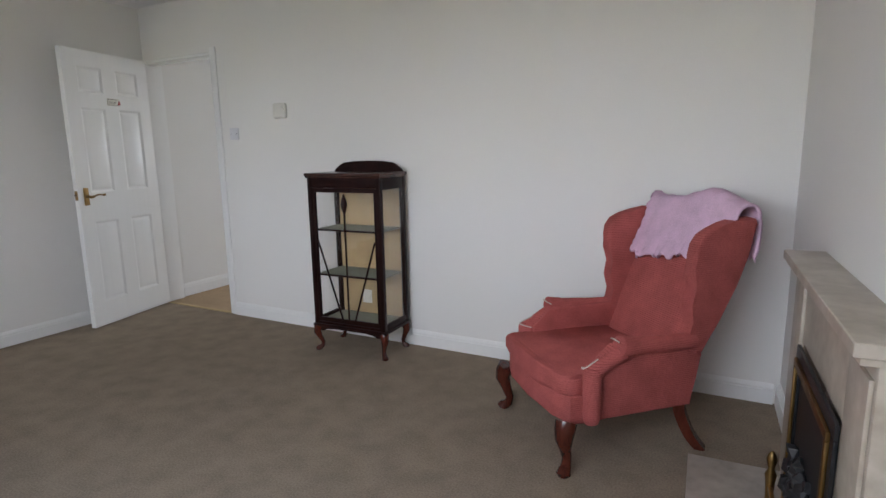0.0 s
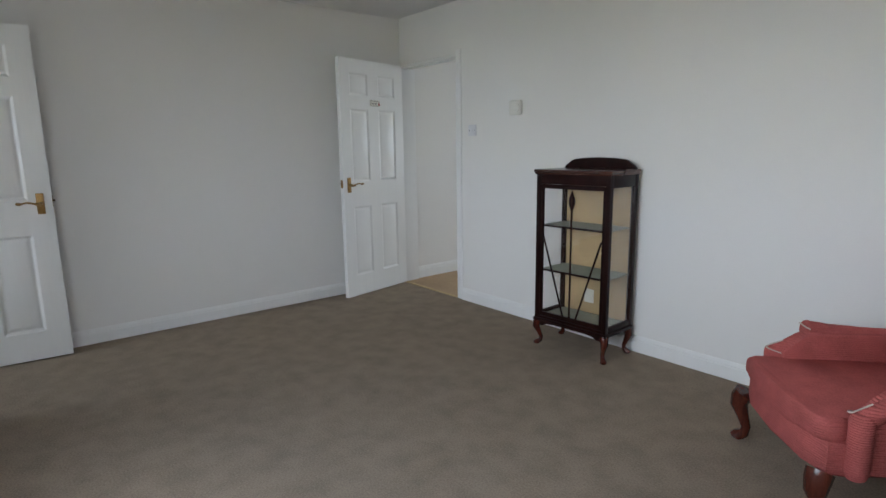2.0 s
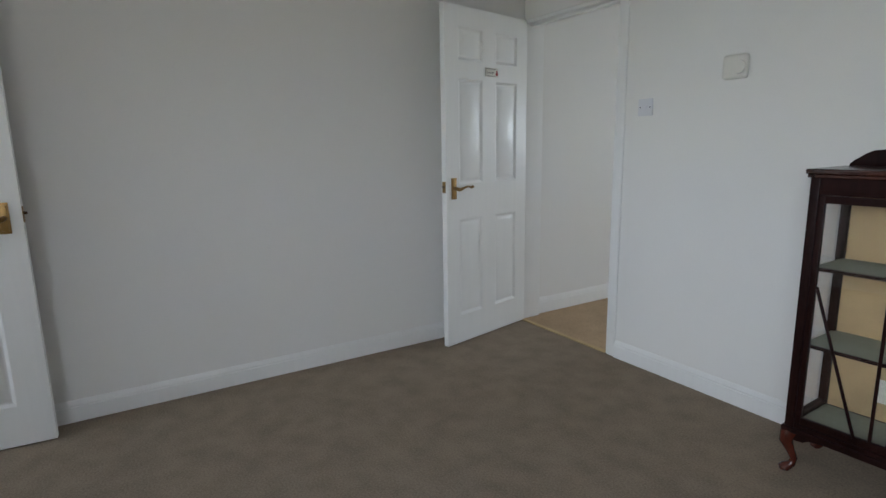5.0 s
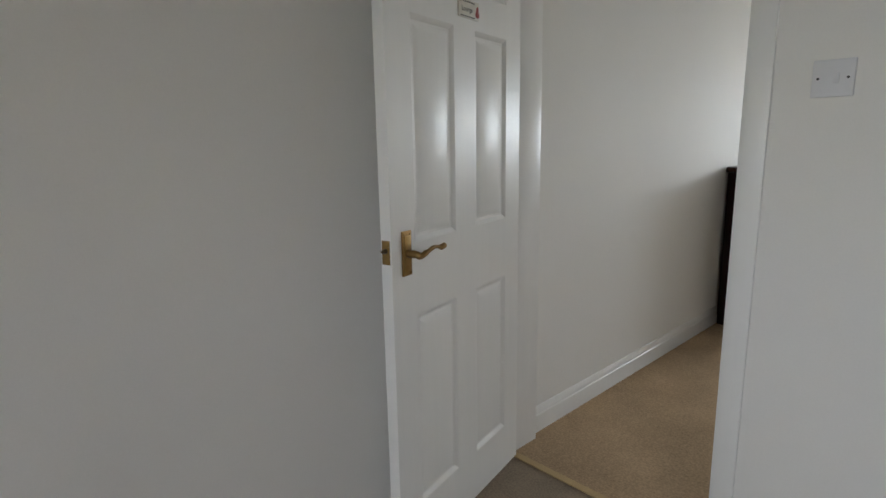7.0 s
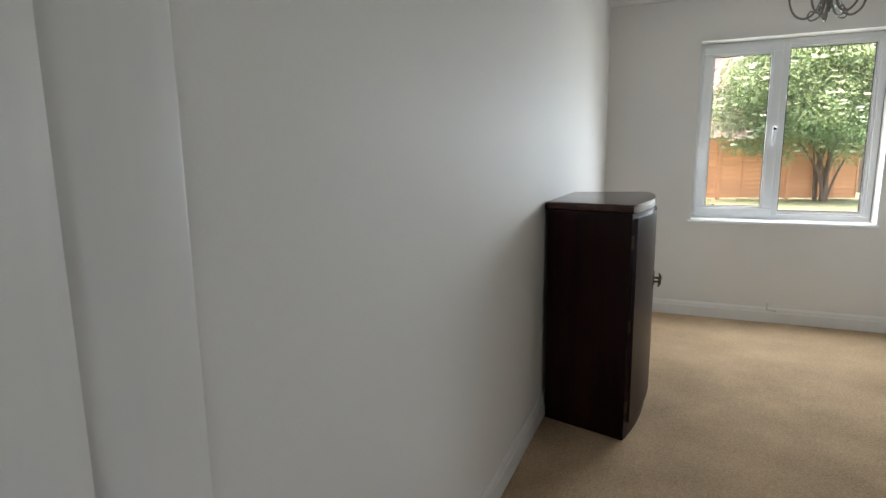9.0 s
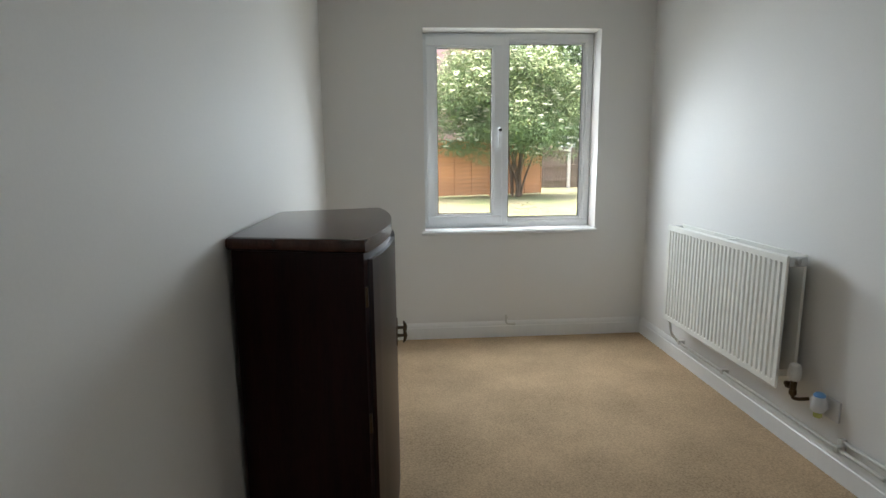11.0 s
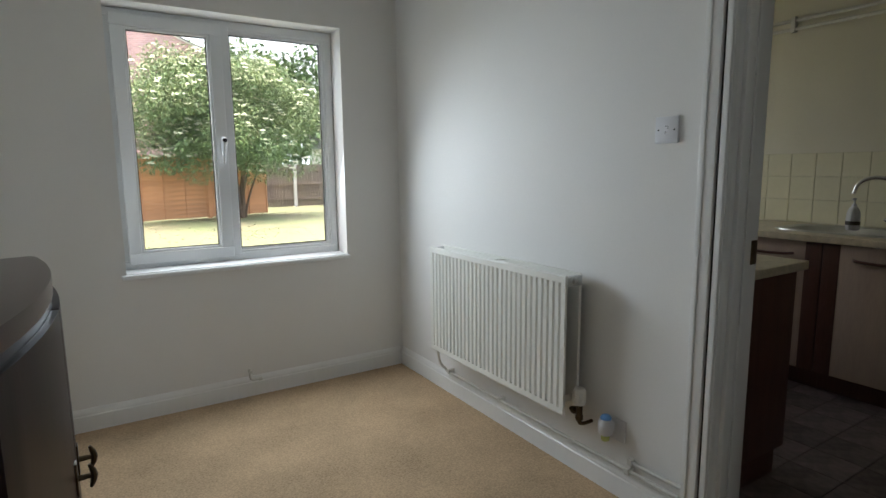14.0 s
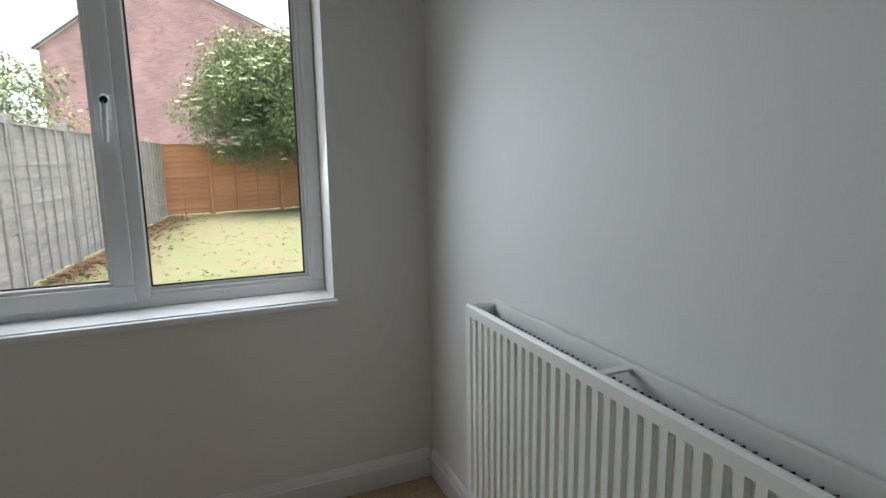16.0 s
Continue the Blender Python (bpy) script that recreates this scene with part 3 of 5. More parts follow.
def display_cabinet():
    c = empty("display_cabinet", "dark mahogany glazed display cabinet on cabriole legs", "cabinet", m=pose(2.208, -0.205, 0, 0, 0, 2.0))
    hw, hd = 0.260, 0.146
    zb, zt = 0.172, 1.095
    post = 0.030
    bm = bmesh.new()
    for sx in (-1, 1):
        for sy in (-1, 1):
            x, y = sx * (hw - post / 2), sy * (hd - post / 2)
            add_box(bm, x - post / 2, x + post / 2, y - post / 2, y + post / 2, zb, zt, 0.003)
    for sx in (-1, 1):
        x = sx * (hw - 0.012)
        add_box(bm, x - 0.010, x + 0.010, -hd + post, hd - post, zb, zb + 0.042, 0.002)
        add_box(bm, x - 0.010, x + 0.010, -hd + post, hd - post, zt - 0.068, zt, 0.002)
    add_box(bm, -hw + post, hw - post, -hd + 0.002, -hd + 0.022, zt - 0.058, zt, 0.002)
    add_box(bm, -hw - 0.008, hw + 0.008, -hd - 0.008, hd, zb - 0.012, zb + 0.008, 0.004)
    add_box(bm, -hw + 0.004, hw - 0.004, -hd + 0.004, hd - 0.002, zb + 0.008, zb + 0.022, 0.001)
    finish("carcass", bm, MAHOGANY, 35, c)
    bm = bmesh.new()
    add_box(bm, -hw - 0.013, hw + 0.013, -hd - 0.015, hd + 0.004, zt + 0.012, zt + 0.030, 0.006, 3)
    add_box(bm, -hw - 0.008, hw + 0.008, -hd - 0.010, hd, zt, zt + 0.012, 0.004)
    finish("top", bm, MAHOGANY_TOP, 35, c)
    outline = [(-0.252, 0), (0.252, 0), (0.250, 0.010), (0.236, 0.018), (0.222, 0.030), (0.205, 0.044), (0.18, 0.056), (0.1, 0.064), (0, 0.067), (-0.1, 0.064), (-0.18, 0.056), (-0.205, 0.044), (-0.222, 0.030), (-0.236, 0.018), (-0.250, 0.010)]
    bm = bmesh.new()
    add_prism(bm, outline, lambda u, v, s: (u, hd - 0.02 + 0.018 * s, zt + 0.030 + v), 0.003)
    finish("gallery", bm, MAHOGANY, 35, c)
    # shaped apron under the front rail
    bm = bmesh.new()
    add_prism(bm, [(-0.225, 0.0), (0.225, 0.0), (0.225, -0.030), (0.195, -0.028), (0.175, -0.014), (0.12, -0.008), (-0.12, -0.008), (-0.175, -0.014), (-0.195, -0.028), (-0.225, -0.030)], lambda u, v, s: (u, -hd + 0.004 + 0.014 * s, zb - 0.012 + v), 0.001)
    finish("apron", bm, MAHOGANY, 35, c)
    # door: frame, glazing bars, pane
    bm = bmesh.new()
    a, b, z0, z1, y = -hw + post + 0.001, hw - post - 0.001, zb + 0.026, zt - 0.060, -hd + 0.004
    st = 0.030
    for p in ((a, a + st * 0.6, z0, z1), (b - st * 0.6, b, z0, z1), (a + st * 0.6, b - st * 0.6, z0, z0 + 0.026), (a + st * 0.6, b - st * 0.6, z1 - 0.026, z1)):
        add_box(bm, p[0], p[1], y, y + 0.018, p[2], p[3], 0.002)
    door = finish("door", bm, MAHOGANY, 35, c)
    bm = bmesh.new()
    yb = y + 0.003
    add_tube(bm, [(0.0, yb, z0 + 0.02), (0.0, yb, z1 - 0.13)], 0.0058, 8)
    lathe(bm, [(0.006, 0), (0.010, 0.012), (0.016, 0.03), (0.021, 0.052), (0.017, 0.075), (0.008, 0.10), (0.002, 0.118)], (0.0, yb, z1 - 0.15), 10)
    add_tube(bm, [(-0.045, yb, z0 + 0.02), (a + 0.022, yb, z0 + 0.52)], 0.0058, 8)
    add_tube(bm, [(0.045, yb, z0 + 0.02), (b - 0.022, yb, z0 + 0.52)], 0.0058, 8)
    finish("glazing_bar", bm, MAHOGANY, 45, door)
    for name, q in (("pane", (a + 0.012, b - 0.012, y + 0.009, y + 0.011, z0 + 0.012, z1 - 0.012)), ("pane", (-hw + 0.010, -hw + 0.012, -hd + post, hd - post, zb + 0.04, zt - 0.068)), ("pane", (hw - 0.012, hw - 0.010, -hd + post, hd - post, zb + 0.04, zt - 0.068))):
        g = block(name, *q, GLASS, 0, c)
        g.visible_shadow = False
    block("back_panel", -hw + post, hw - post, hd - 0.012, hd - 0.006, zb + 0.02, zt, LINING, 0, c)
    block("floor_lining", -hw + 0.03, hw - 0.03, -hd + 0.03, hd - 0.03, zb + 0.022, zb + 0.026, SHELF_CLOTH, 0.001, c)
    for z in (zb + 0.322, zb + 0.605):
        bm = bmesh.new()
        add_box(bm, -hw + 0.020, hw - 0.020, -hd + 0.024, hd - 0.014, z, z + 0.004, 0.001)
        s = finish("shelf", bm, SHELF_CLOTH, 35, c)
        block("shelf_edge", -hw + 0.024, hw - 0.024, -hd + 0.0225, -hd + 0.030, z - 0.006, z + 0.0065, MAHOGANY, 0.001, s)
    # scrap of pale paper stuck on the lining
    block("paper_scrap", -0.075, -0.005, hd - 0.0145, hd - 0.0128, zb + 0.09, zb + 0.18, SIGN, 0.0005, c)
    for sx in (-1, 1):
        for sy in (-1, 1):
            cabriole(zb - 0.006, (sx * 1.0, sy * (1.0 if sy < 0 else 0.3)), 0.019, 0.027, LEGWOOD, "leg", c, (sx * (hw - 0.022), sy * (hd - 0.022)))
    return c


display_cabinet()


def soft_block(bm, x0, x1, y0, y1, z0, z1, r, segs=4):
    return add_box(bm, x0, x1, y0, y1, z0, z1, r, segs)


def wing_chair():
    c = empty("wing_armchair", "dusty red ribbed fabric wing armchair on turned wooden legs", "armchair", m=pose(3.531, -0.834, 0, 0, 0, -46.5))
    # seat rail, swelling to the front
    bm = bmesh.new()
    outline = [(-0.275, 0.585), (0.275, 0.585), (0.300, 0.10), (0.298, 0.045), (0.20, 0.012), (0, 0.004), (-0.20, 0.012), (-0.298, 0.045), (-0.300, 0.10)]
    add_prism(bm, outline, lambda u, v, s: (u, v, 0.200 + 0.115 * s), 0.012, 3)
    finish("seat_rail", bm, TWEED, 40, c)
    # loose cushion, domed, with its front spreading before the arms
    bm = bmesh.new()
    outline = [(-0.245, 0.54), (0.245, 0.54), (0.252, 0.135), (0.292, 0.105), (0.298, 0.045), (0.27, 0.012), (0.14, -0.008), (0, -0.014), (-0.14, -0.008), (-0.27, 0.012), (-0.298, 0.045), (-0.292, 0.105), (-0.252, 0.135)]
    add_prism(bm, outline, lambda u, v, s: (u, v, 0.310 + (0.075 + 0.018 * (1 - (u / 0.3) ** 2)) * s), 0.030, 4)
    tagged(finish("seat_cushion", bm, TWEED, 60, c), "plump red seat cushion")
    # back, leaning, padded
    bm = bmesh.new()
    front = lambda z: 0.530 + 0.43 * (z - 0.33)
    outline = [(front(0.30), 0.30), (front(0.36), 0.36), (front(0.55) - 0.008, 0.55), (front(0.75) - 0.006, 0.75), (front(0.90) + 0.002, 0.90), (front(0.945) + 0.03, 0.945), (0.862, 0.940), (0.82, 0.81), (0.775, 0.70), (0.70, 0.55), (0.625, 0.41), (0.598, 0.30)]
    add_prism(bm, outline, lambda u, v, s: (-0.265 + 0.53 * s, u, v), 0.022, 4)
    tagged(finish("backrest", bm, TWEED, 60, c), "leaning padded backrest")
    bm = bmesh.new()
    outline = [(0.560, 0.215), (0.596, 0.215), (0.600, 0.31), (0.630, 0.415), (0.705, 0.555), (0.782, 0.71), (0.828, 0.815), (0.868, 0.925), (0.84, 0.935), (0.79, 0.81), (0.66, 0.55), (0.58, 0.40)]
    add_prism(bm, outline, lambda u, v, s: (-0.278 + 0.556 * s, u, v), 0.006, 2)
    finish("outer_back", bm, TWEED, 40, c)
    for sx in (-1, 1):
        # wing: a shaped ear that sweeps into the arm
        bm = bmesh.new()
        outline = [(0.548, 0.44), (0.556, 0.50), (0.572, 0.56), (0.580, 0.63), (0.570, 0.70), (0.552, 0.77), (0.545, 0.83), (0.553, 0.875), (0.580, 0.912), (0.625, 0.934), (0.69, 0.947), (0.76, 0.960), (0.82, 0.966), (0.852, 0.958), (0.860, 0.935), (0.818, 0.81), (0.774, 0.70), (0.695, 0.55), (0.622, 0.41)]
        add_prism(bm, outline, lambda u, v, s: (sx * (0.246 + 0.062 * s + 0.035 * max(0, v - 0.5) * 2 * max(0, 0.80 - u) / 0.25), u, v), 0.024, 4)
        finish("wing", bm, TWEED, 60, c)
        # outer side panel under the arm
        bm = bmesh.new()
        outline = [(0.145, 0.205), (0.592, 0.205), (0.598, 0.31), (0.628, 0.415), (0.640, 0.47), (0.56, 0.50), (0.235, 0.495), (0.19, 0.455), (0.145, 0.415)]
        add_prism(bm, outline, lambda u, v, s: (sx * (0.250 + 0.056 * s - 0.015 * max(0, u - 0.2)), u, v), 0.010, 3)
        finish("arm_panel", bm, TWEED, 50, c)
        # scrolled arm top
        bm = bmesh.new()
        add_tube(bm, curve_points([(sx * 0.290, 0.590, 0.478), (sx * 0.296, 0.45, 0.482), (sx * 0.300, 0.32, 0.490), (sx * 0.303, 0.262, 0.496), (sx * 0.304, 0.236, 0.498)], 4), [0.034] * 5 + [0.036] * 4 + [0.039] * 4 + [0.041, 0.041, 0.038, 0.030], 18)
        finish("arm_roll", bm, TWEED, 60, c)
        # the arm steps down to a small scroll over an upright front roll
        bm = bmesh.new()
        add_tube(bm, curve_points([(sx * 0.300, 0.262, 0.468), (sx * 0.300, 0.215, 0.447), (sx * 0.300, 0.165, 0.417), (sx * 0.300, 0.128, 0.402)], 4), [0.032] * 4 + [0.030] * 4 + [0.032] * 4 + [0.026], 14)
        add_tube(bm, [(sx * 0.303, 0.132, 0.424), (sx * 0.303, 0.132, 0.418), (sx * 0.303, 0.132, 0.400), (sx * 0.303, 0.132, 0.22), (sx * 0.303, 0.134, 0.200)], [0.020, 0.032, 0.037, 0.036, 0.028], 18)
        finish("arm_front", bm, TWEED, 60, c)
        bm = bmesh.new()
        add_tube(bm, curve_points([(sx * 0.262, 0.245, 0.512), (sx * 0.275, 0.226, 0.522), (sx * 0.300, 0.224, 0.526), (sx * 0.325, 0.230, 0.520)], 4), 0.0028, 6)
        add_tube(bm, curve_points([(sx * 0.268, 0.145, 0.405), (sx * 0.275, 0.105, 0.418), (sx * 0.300, 0.100, 0.424), (sx * 0.296, 0.160, 0.452)], 4), 0.0028, 6)
        tagged(finish("piping", bm, PIPING, 60, c), "loose pale piping cord")
        # legs
        cabriole(0.215, (sx * 1.0, -1.1), 0.027, 0.041, LEGWOOD, "front_leg", c, (sx * 0.296, 0.030))
        bm = bmesh.new()
        pts = [(sx * 0.262, 0.565, 0.215), (sx * 0.266, 0.572, 0.16), (sx * 0.285, 0.605, 0.07), (sx * 0.305, 0.655, 0.0)]
        add_tube(bm, curve_points(pts, 4), [0.034 - 0.0008 * k for k in range(13)], 4)
        finish("rear_leg", bm, LEGWOOD, 30, c)
    return c


chair = wing_chair()


def throw_blanket():
    """A folded pink throw hung over the chair's back, with a ruffled edge."""
    rnd = random.Random(5)
    bm = bmesh.new()
    n = 50
    spine = curve_points([(0.672, 0.715), (0.694, 0.78), (0.728, 0.86), (0.752, 0.925), (0.775, 0.968), (0.82, 0.982), (0.868, 0.975), (0.888, 0.935), (0.884, 0.87), (0.868, 0.79)], 5)
    k = len(spine)
    grid = []
    for i in range(n):
        u = i / (n - 1)
        x = -0.262 + 0.560 * u
        row = []
        drop = 0.02 + 0.09 * math.sin(u * 3.4 + 2.6) ** 2 + 0.03 * noise.noise((u * 5, 0, 4)) + 0.10 * max(0, u - 0.8) * 5
        for j in range(k):
            v = j / (k - 1)
            f = (drop + v * (1 - drop - 0.12 * (1 - u))) * (k - 1)
            a = min(int(f), k - 2)
            p = spine[a].lerp(spine[a + 1], f - a)
            edge = max(0, 1 - v * 9) + max(0, 1 - u * 10) + max(0, 1 - (1 - v) * 9)
            fold = 0.006 * math.sin(u * 9 + 2.5 * v) + 0.010 * noise.noise((u * 5, v * 4, 1.3)) + 0.008 * noise.noise((u * 13, v * 11, 2.3))
            ruffle = edge * (0.010 * math.sin(u * 61 + 4 * noise.noise((u * 8, v * 3, 9))) + 0.012 * noise.noise((u * 30, v * 30, 5)))
            rise = 0.018 + 0.048 * math.exp(-((u - 0.62) / 0.36) ** 2)
            top = math.exp(-((v - 0.5) / 0.28) ** 2)
            row.append(bm.verts.new((x + 0.010 * math.sin(v * 7) + 0.02 * edge * noise.noise((u * 9, v * 22, 6)), p[0] - 0.012 * (1 - top) + fold * 0.35 - 0.2 * ruffle, p[1] + rise * top + fold * (0.4 + top) + ruffle)))
        grid.append(row)
    for i in range(n - 1):
        for j in range(k - 1):
            bm.faces.new((grid[i][j], grid[i + 1][j], grid[i + 1][j + 1], grid[i][j + 1]))
    ob = finish("throw_blanket", bm, THROW, 80)
    solid = ob.modifiers.new("thickness", "SOLIDIFY")
    solid.thickness, solid.offset = 0.012, 1
    ob.matrix_world = chair.matrix_world
    return tagged(ob, "pink woven throw with ruffled edge, draped over an armchair", "blanket")


throw_blanket()


def fireplace():
    f = empty("fireplace", "cream marble fireplace surround with shelf and hearth", "fireplace", m=EAST @ pose(0.012, 0, 0))
    y0, y1 = -1.77, -0.735
    bm = bmesh.new()
    add_box(bm, -0.135, -0.002, y0, y1, 0.855, 0.885, 0.005, 3)
    add_box(bm, -0.120, -0.002, y0 + 0.015, y1 - 0.015, 0.836, 0.855, 0.004)
    finish("mantel_shelf", bm, MARBLE, 35, f)
    bm = bmesh.new()
    add_box(bm, -0.085, -0.002, y0 + 0.03, y0 + 0.22, 0.04, 0.836, 0.004)
    add_box(bm, -0.085, -0.002, y1 - 0.22, y1 - 0.03, 0.04, 0.836, 0.004)
    add_box(bm, -0.085, -0.002, y0 + 0.22, y1 - 0.22, 0.62, 0.836, 0.002)
    add_box(bm, -0.095, -0.085, y0 + 0.045, y0 + 0.205, 0.10, 0.80, 0.004)
    add_box(bm, -0.095, -0.085, y1 - 0.205, y1 - 0.045, 0.10, 0.80, 0.004)
    finish("surround", bm, MARBLE, 35, f)
    bm = bmesh.new()
    add_box(bm, -0.397, -0.002, y0 - 0.02, y1 + 0.015, 0.001, 0.04, 0.004)
    finish("hearth", bm, MARBLE, 35, f)
    # the inset fire
    fire = empty("electric_fire", "black and brass inset fire on a marble hearth", "fire", m=EAST @ pose(0.012, 0, 0))
    a, b = -1.56, -0.985
    bm = bmesh.new()
    for p in ((a, b, 0.585, 0.625), (a, a + 0.045, 0.042, 0.585), (b - 0.045, b, 0.042, 0.585)):
        add_box(bm, -0.105, -0.094, p[0], p[1], p[2], p[3], 0.003)
    finish("frame", bm, BLACK, 35, fire)
    bm = bmesh.new()
    for p in ((a + 0.03, b - 0.03, 0.566, 0.592), (a + 0.03, a + 0.052, 0.042, 0.566), (b - 0.052, b - 0.03, 0.042, 0.566)):
        add_box(bm, -0.115, -0.104, p[0], p[1], p[2], p[3], 0.004)
    tagged(finish("trim", bm, BRASS, 35, fire), "brass trim")
    block("back_plate", -0.0955, -0.0935, a + 0.05, b - 0.05, 0.043, 0.575, BLACK, 0, fire)
    bm = bmesh.new()
    rnd = random.Random(3)
    for i in range(60):
        y, z = rnd.uniform(a + 0.08, b - 0.08), rnd.uniform(0.10, 0.33)
        r = rnd.uniform(0.018, 0.034)
        made = bmesh.ops.create_icosphere(bm, subdivisions=1, radius=r, matrix=Matrix.Translation((-0.098 - 0.03 * rnd.random() * (0.40 - z) / 0.3, y, z)))["verts"]
        for v in made:
            v.co += Vector((rnd.uniform(-1, 1), rnd.uniform(-1, 1), rnd.uniform(-1, 1))) * 0.006
    finish("coals", bm, COAL, 25, fire)
    bm = bmesh.new()
    add_box(bm, -0.157, -0.143, a + 0.05, b - 0.05, 0.055, 0.075, 0.003)
    add_box(bm, -0.157, -0.143, a + 0.05, b - 0.05, 0.14, 0.155, 0.003)
    k = 0
    y = a + 0.06
    while y < b - 0.05:
        add_tube(bm, [(-0.150, y, 0.06), (-0.150, y, 0.15)], 0.005, 8)
        y += 0.035
    for y in (a + 0.05, b - 0.05):
        lathe(bm, [(0.016, 0), (0.018, 0.02), (0.011, 0.05), (0.014, 0.12), (0.018, 0.15), (0.009, 0.17), (0.014, 0.19), (0.016, 0.205), (0.011, 0.222), (0.003, 0.232)], (-0.150, y, 0.0405), 12)
    tagged(finish("fret", bm, BRASS, 40, fire), "brass fret with finials")


fireplace()


def switch_plate(name, m, size, label, parts):
    s = empty(name, label, "switch", m=m)
    h = size / 2
    block("plate", -h, h, -0.0095, -0.0005, -h, h, PLASTIC, 0.003, s)
    bm = bmesh.new()
    for x in (-0.030, 0.030):
        add_tube(bm, [(x, -0.009, 0), (x, -0.0105, 0)], 0.0032, 8)
    finish("screw", bm, DARK, 40, s)
    if parts == "rocker":
        bm = bmesh.new()
        add_prism(bm, [(-0.013, -0.006), (0.013, -0.013), (0.013, -0.008), (-0.013, -0.008)][::-1], lambda u, v, k: (u, v, -0.012 + 0.024 * k), 0.0008)
        finish("rocker", bm, PLASTIC, 35, s)
    else:
        bm = bmesh.new()
        add_tube(bm, [(-0.004, -0.0102, 0.012), (0.006, -0.0102, 0.012), (0.006, -0.0102, 0.002)], 0.0012, 6)
        add_tube(bm, [(-0.004, -0.0102, -0.006), (-0.004, -0.0102, -0.014)], 0.0014, 6)
        add_tube(bm, [(-0.004, -0.0102, -0.006), (0.004, -0.0102, -0.008)], 0.0012, 6)
        finish("marking", bm, DARK, 40, s)
        block("fuse_carrier", -0.011, 0.011, -0.0105, -0.009, -0.017, 0.016, PLASTIC, 0.001, s)
    return s


switch_plate("light_switch", pose(0.976, 0, 1.393), 0.086, "white single rocker light switch on the wall", "rocker")
switch_plate("spur_switch", pose(EX, 2.415, 1.393, 0, 0, -90), 0.088, "white fused spur switch plate on the wall", "spur")

th = empty("thermostat", "cream square room thermostat with a side dial", "thermostat", m=pose(1.448, 0, 1.536))
block("case", -0.055, 0.055, -0.036, -0.0005, -0.052, 0.052, CREAM, 0.017, th, 4)
bar("dial", [(0.028, -0.034, -0.004), (0.028, -0.046, -0.004)], [0.030, 0.027], CREAM, th, 20)


# ---- dining room things ----
def sideboard():
    s = empty("sideboard", "dark mahogany bow-fronted sideboard with splayed ends against wall", "sideboard", m=pose(DX + 0.019, 2.552, 0))
    hl, rear, dep, bow = 0.450, 0.345, 0.378, 0.062

    def front(y, extra=0.0):
        return dep + extra + bow * (1 - (y / hl) ** 2)

    ys = [-hl + 2 * hl * k / 20 for k in range(21)]
    bm = bmesh.new()
    outline = [(0.001, -rear), *[(front(y), y) for y in ys], (0.001, rear)]
    add_prism(bm, outline, lambda u, v, k: (u, v, 0.07 + 0.952 * k), 0.003)
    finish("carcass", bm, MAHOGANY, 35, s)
    bm = bmesh.new()
    outline = [(0.004, -rear + 0.003), *[(front(y, -0.002), y * 0.99) for y in ys], (0.004, rear - 0.003)]
    add_prism(bm, outline, lambda u, v, k: (u, v, 0.003 + 0.067 * k), 0.002)
    finish("plinth", bm, MAHOGANY, 35, s)
    bm = bmesh.new()
    e = 0.005
    ys2 = [-hl - e + 2 * (hl + e) * k / 24 for k in range(25)]
    outline = [(-0.012, -rear - e), *[(dep + e + bow * (1 - (y / (hl + e)) ** 2), y) for y in ys2], (-0.012, rear + e)]
    add_prism(bm, outline, lambda u, v, k: (u, v, 1.022 + 0.038 * k), 0.014, 4)
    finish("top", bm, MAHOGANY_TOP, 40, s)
    for sy in (-1, 1):
        pts = [sy * (0.004 + (hl - 0.03) * k / 10) for k in range(11)]
        bm = bmesh.new()
        outline = [(front(y, 0.001), y) for y in pts] + [(front(y, 0.015), y) for y in reversed(pts)]
        add_prism(bm, outline, lambda u, v, k: (u, v, 0.085 + 0.917 * k), 0.002)
        d = finish("door", bm, MAHOGANY, 35, s)
        x = front(0.03, 0.015)
        bm = bmesh.new()
        y = sy * 0.045
        add_tube(bm, [(x - 0.001, y, 0.655), (x + 0.026, y, 0.655)], [0.007, 0.005], 8)
        add_tube(bm, [(x + 0.024, y, 0.630), (x + 0.029, y, 0.643), (x + 0.031, y, 0.655), (x + 0.029, y, 0.667), (x + 0.024, y, 0.680)], [0.003, 0.006, 0.007, 0.006, 0.003], 8)
        add_box(bm, x - 0.001, x + 0.003, y - 0.012, y + 0.012, 0.62, 0.69, 0.001)
        tagged(finish("handle", bm, DARK_BRASS, 40, d), "dark bronze pull")
        bm = bmesh.new()
        for z in (0.16, 0.53, 0.90):
            yy = sy * (hl - 0.018)
            add_box(bm, front(yy) - 0.006, front(yy) + 0.004, min(yy, yy + sy * 0.014), max(yy, yy + sy * 0.014), z - 0.028, z + 0.028, 0.001)
        finish("hinge", bm, DARK_BRASS, 35, d)
    return s


sideboard()


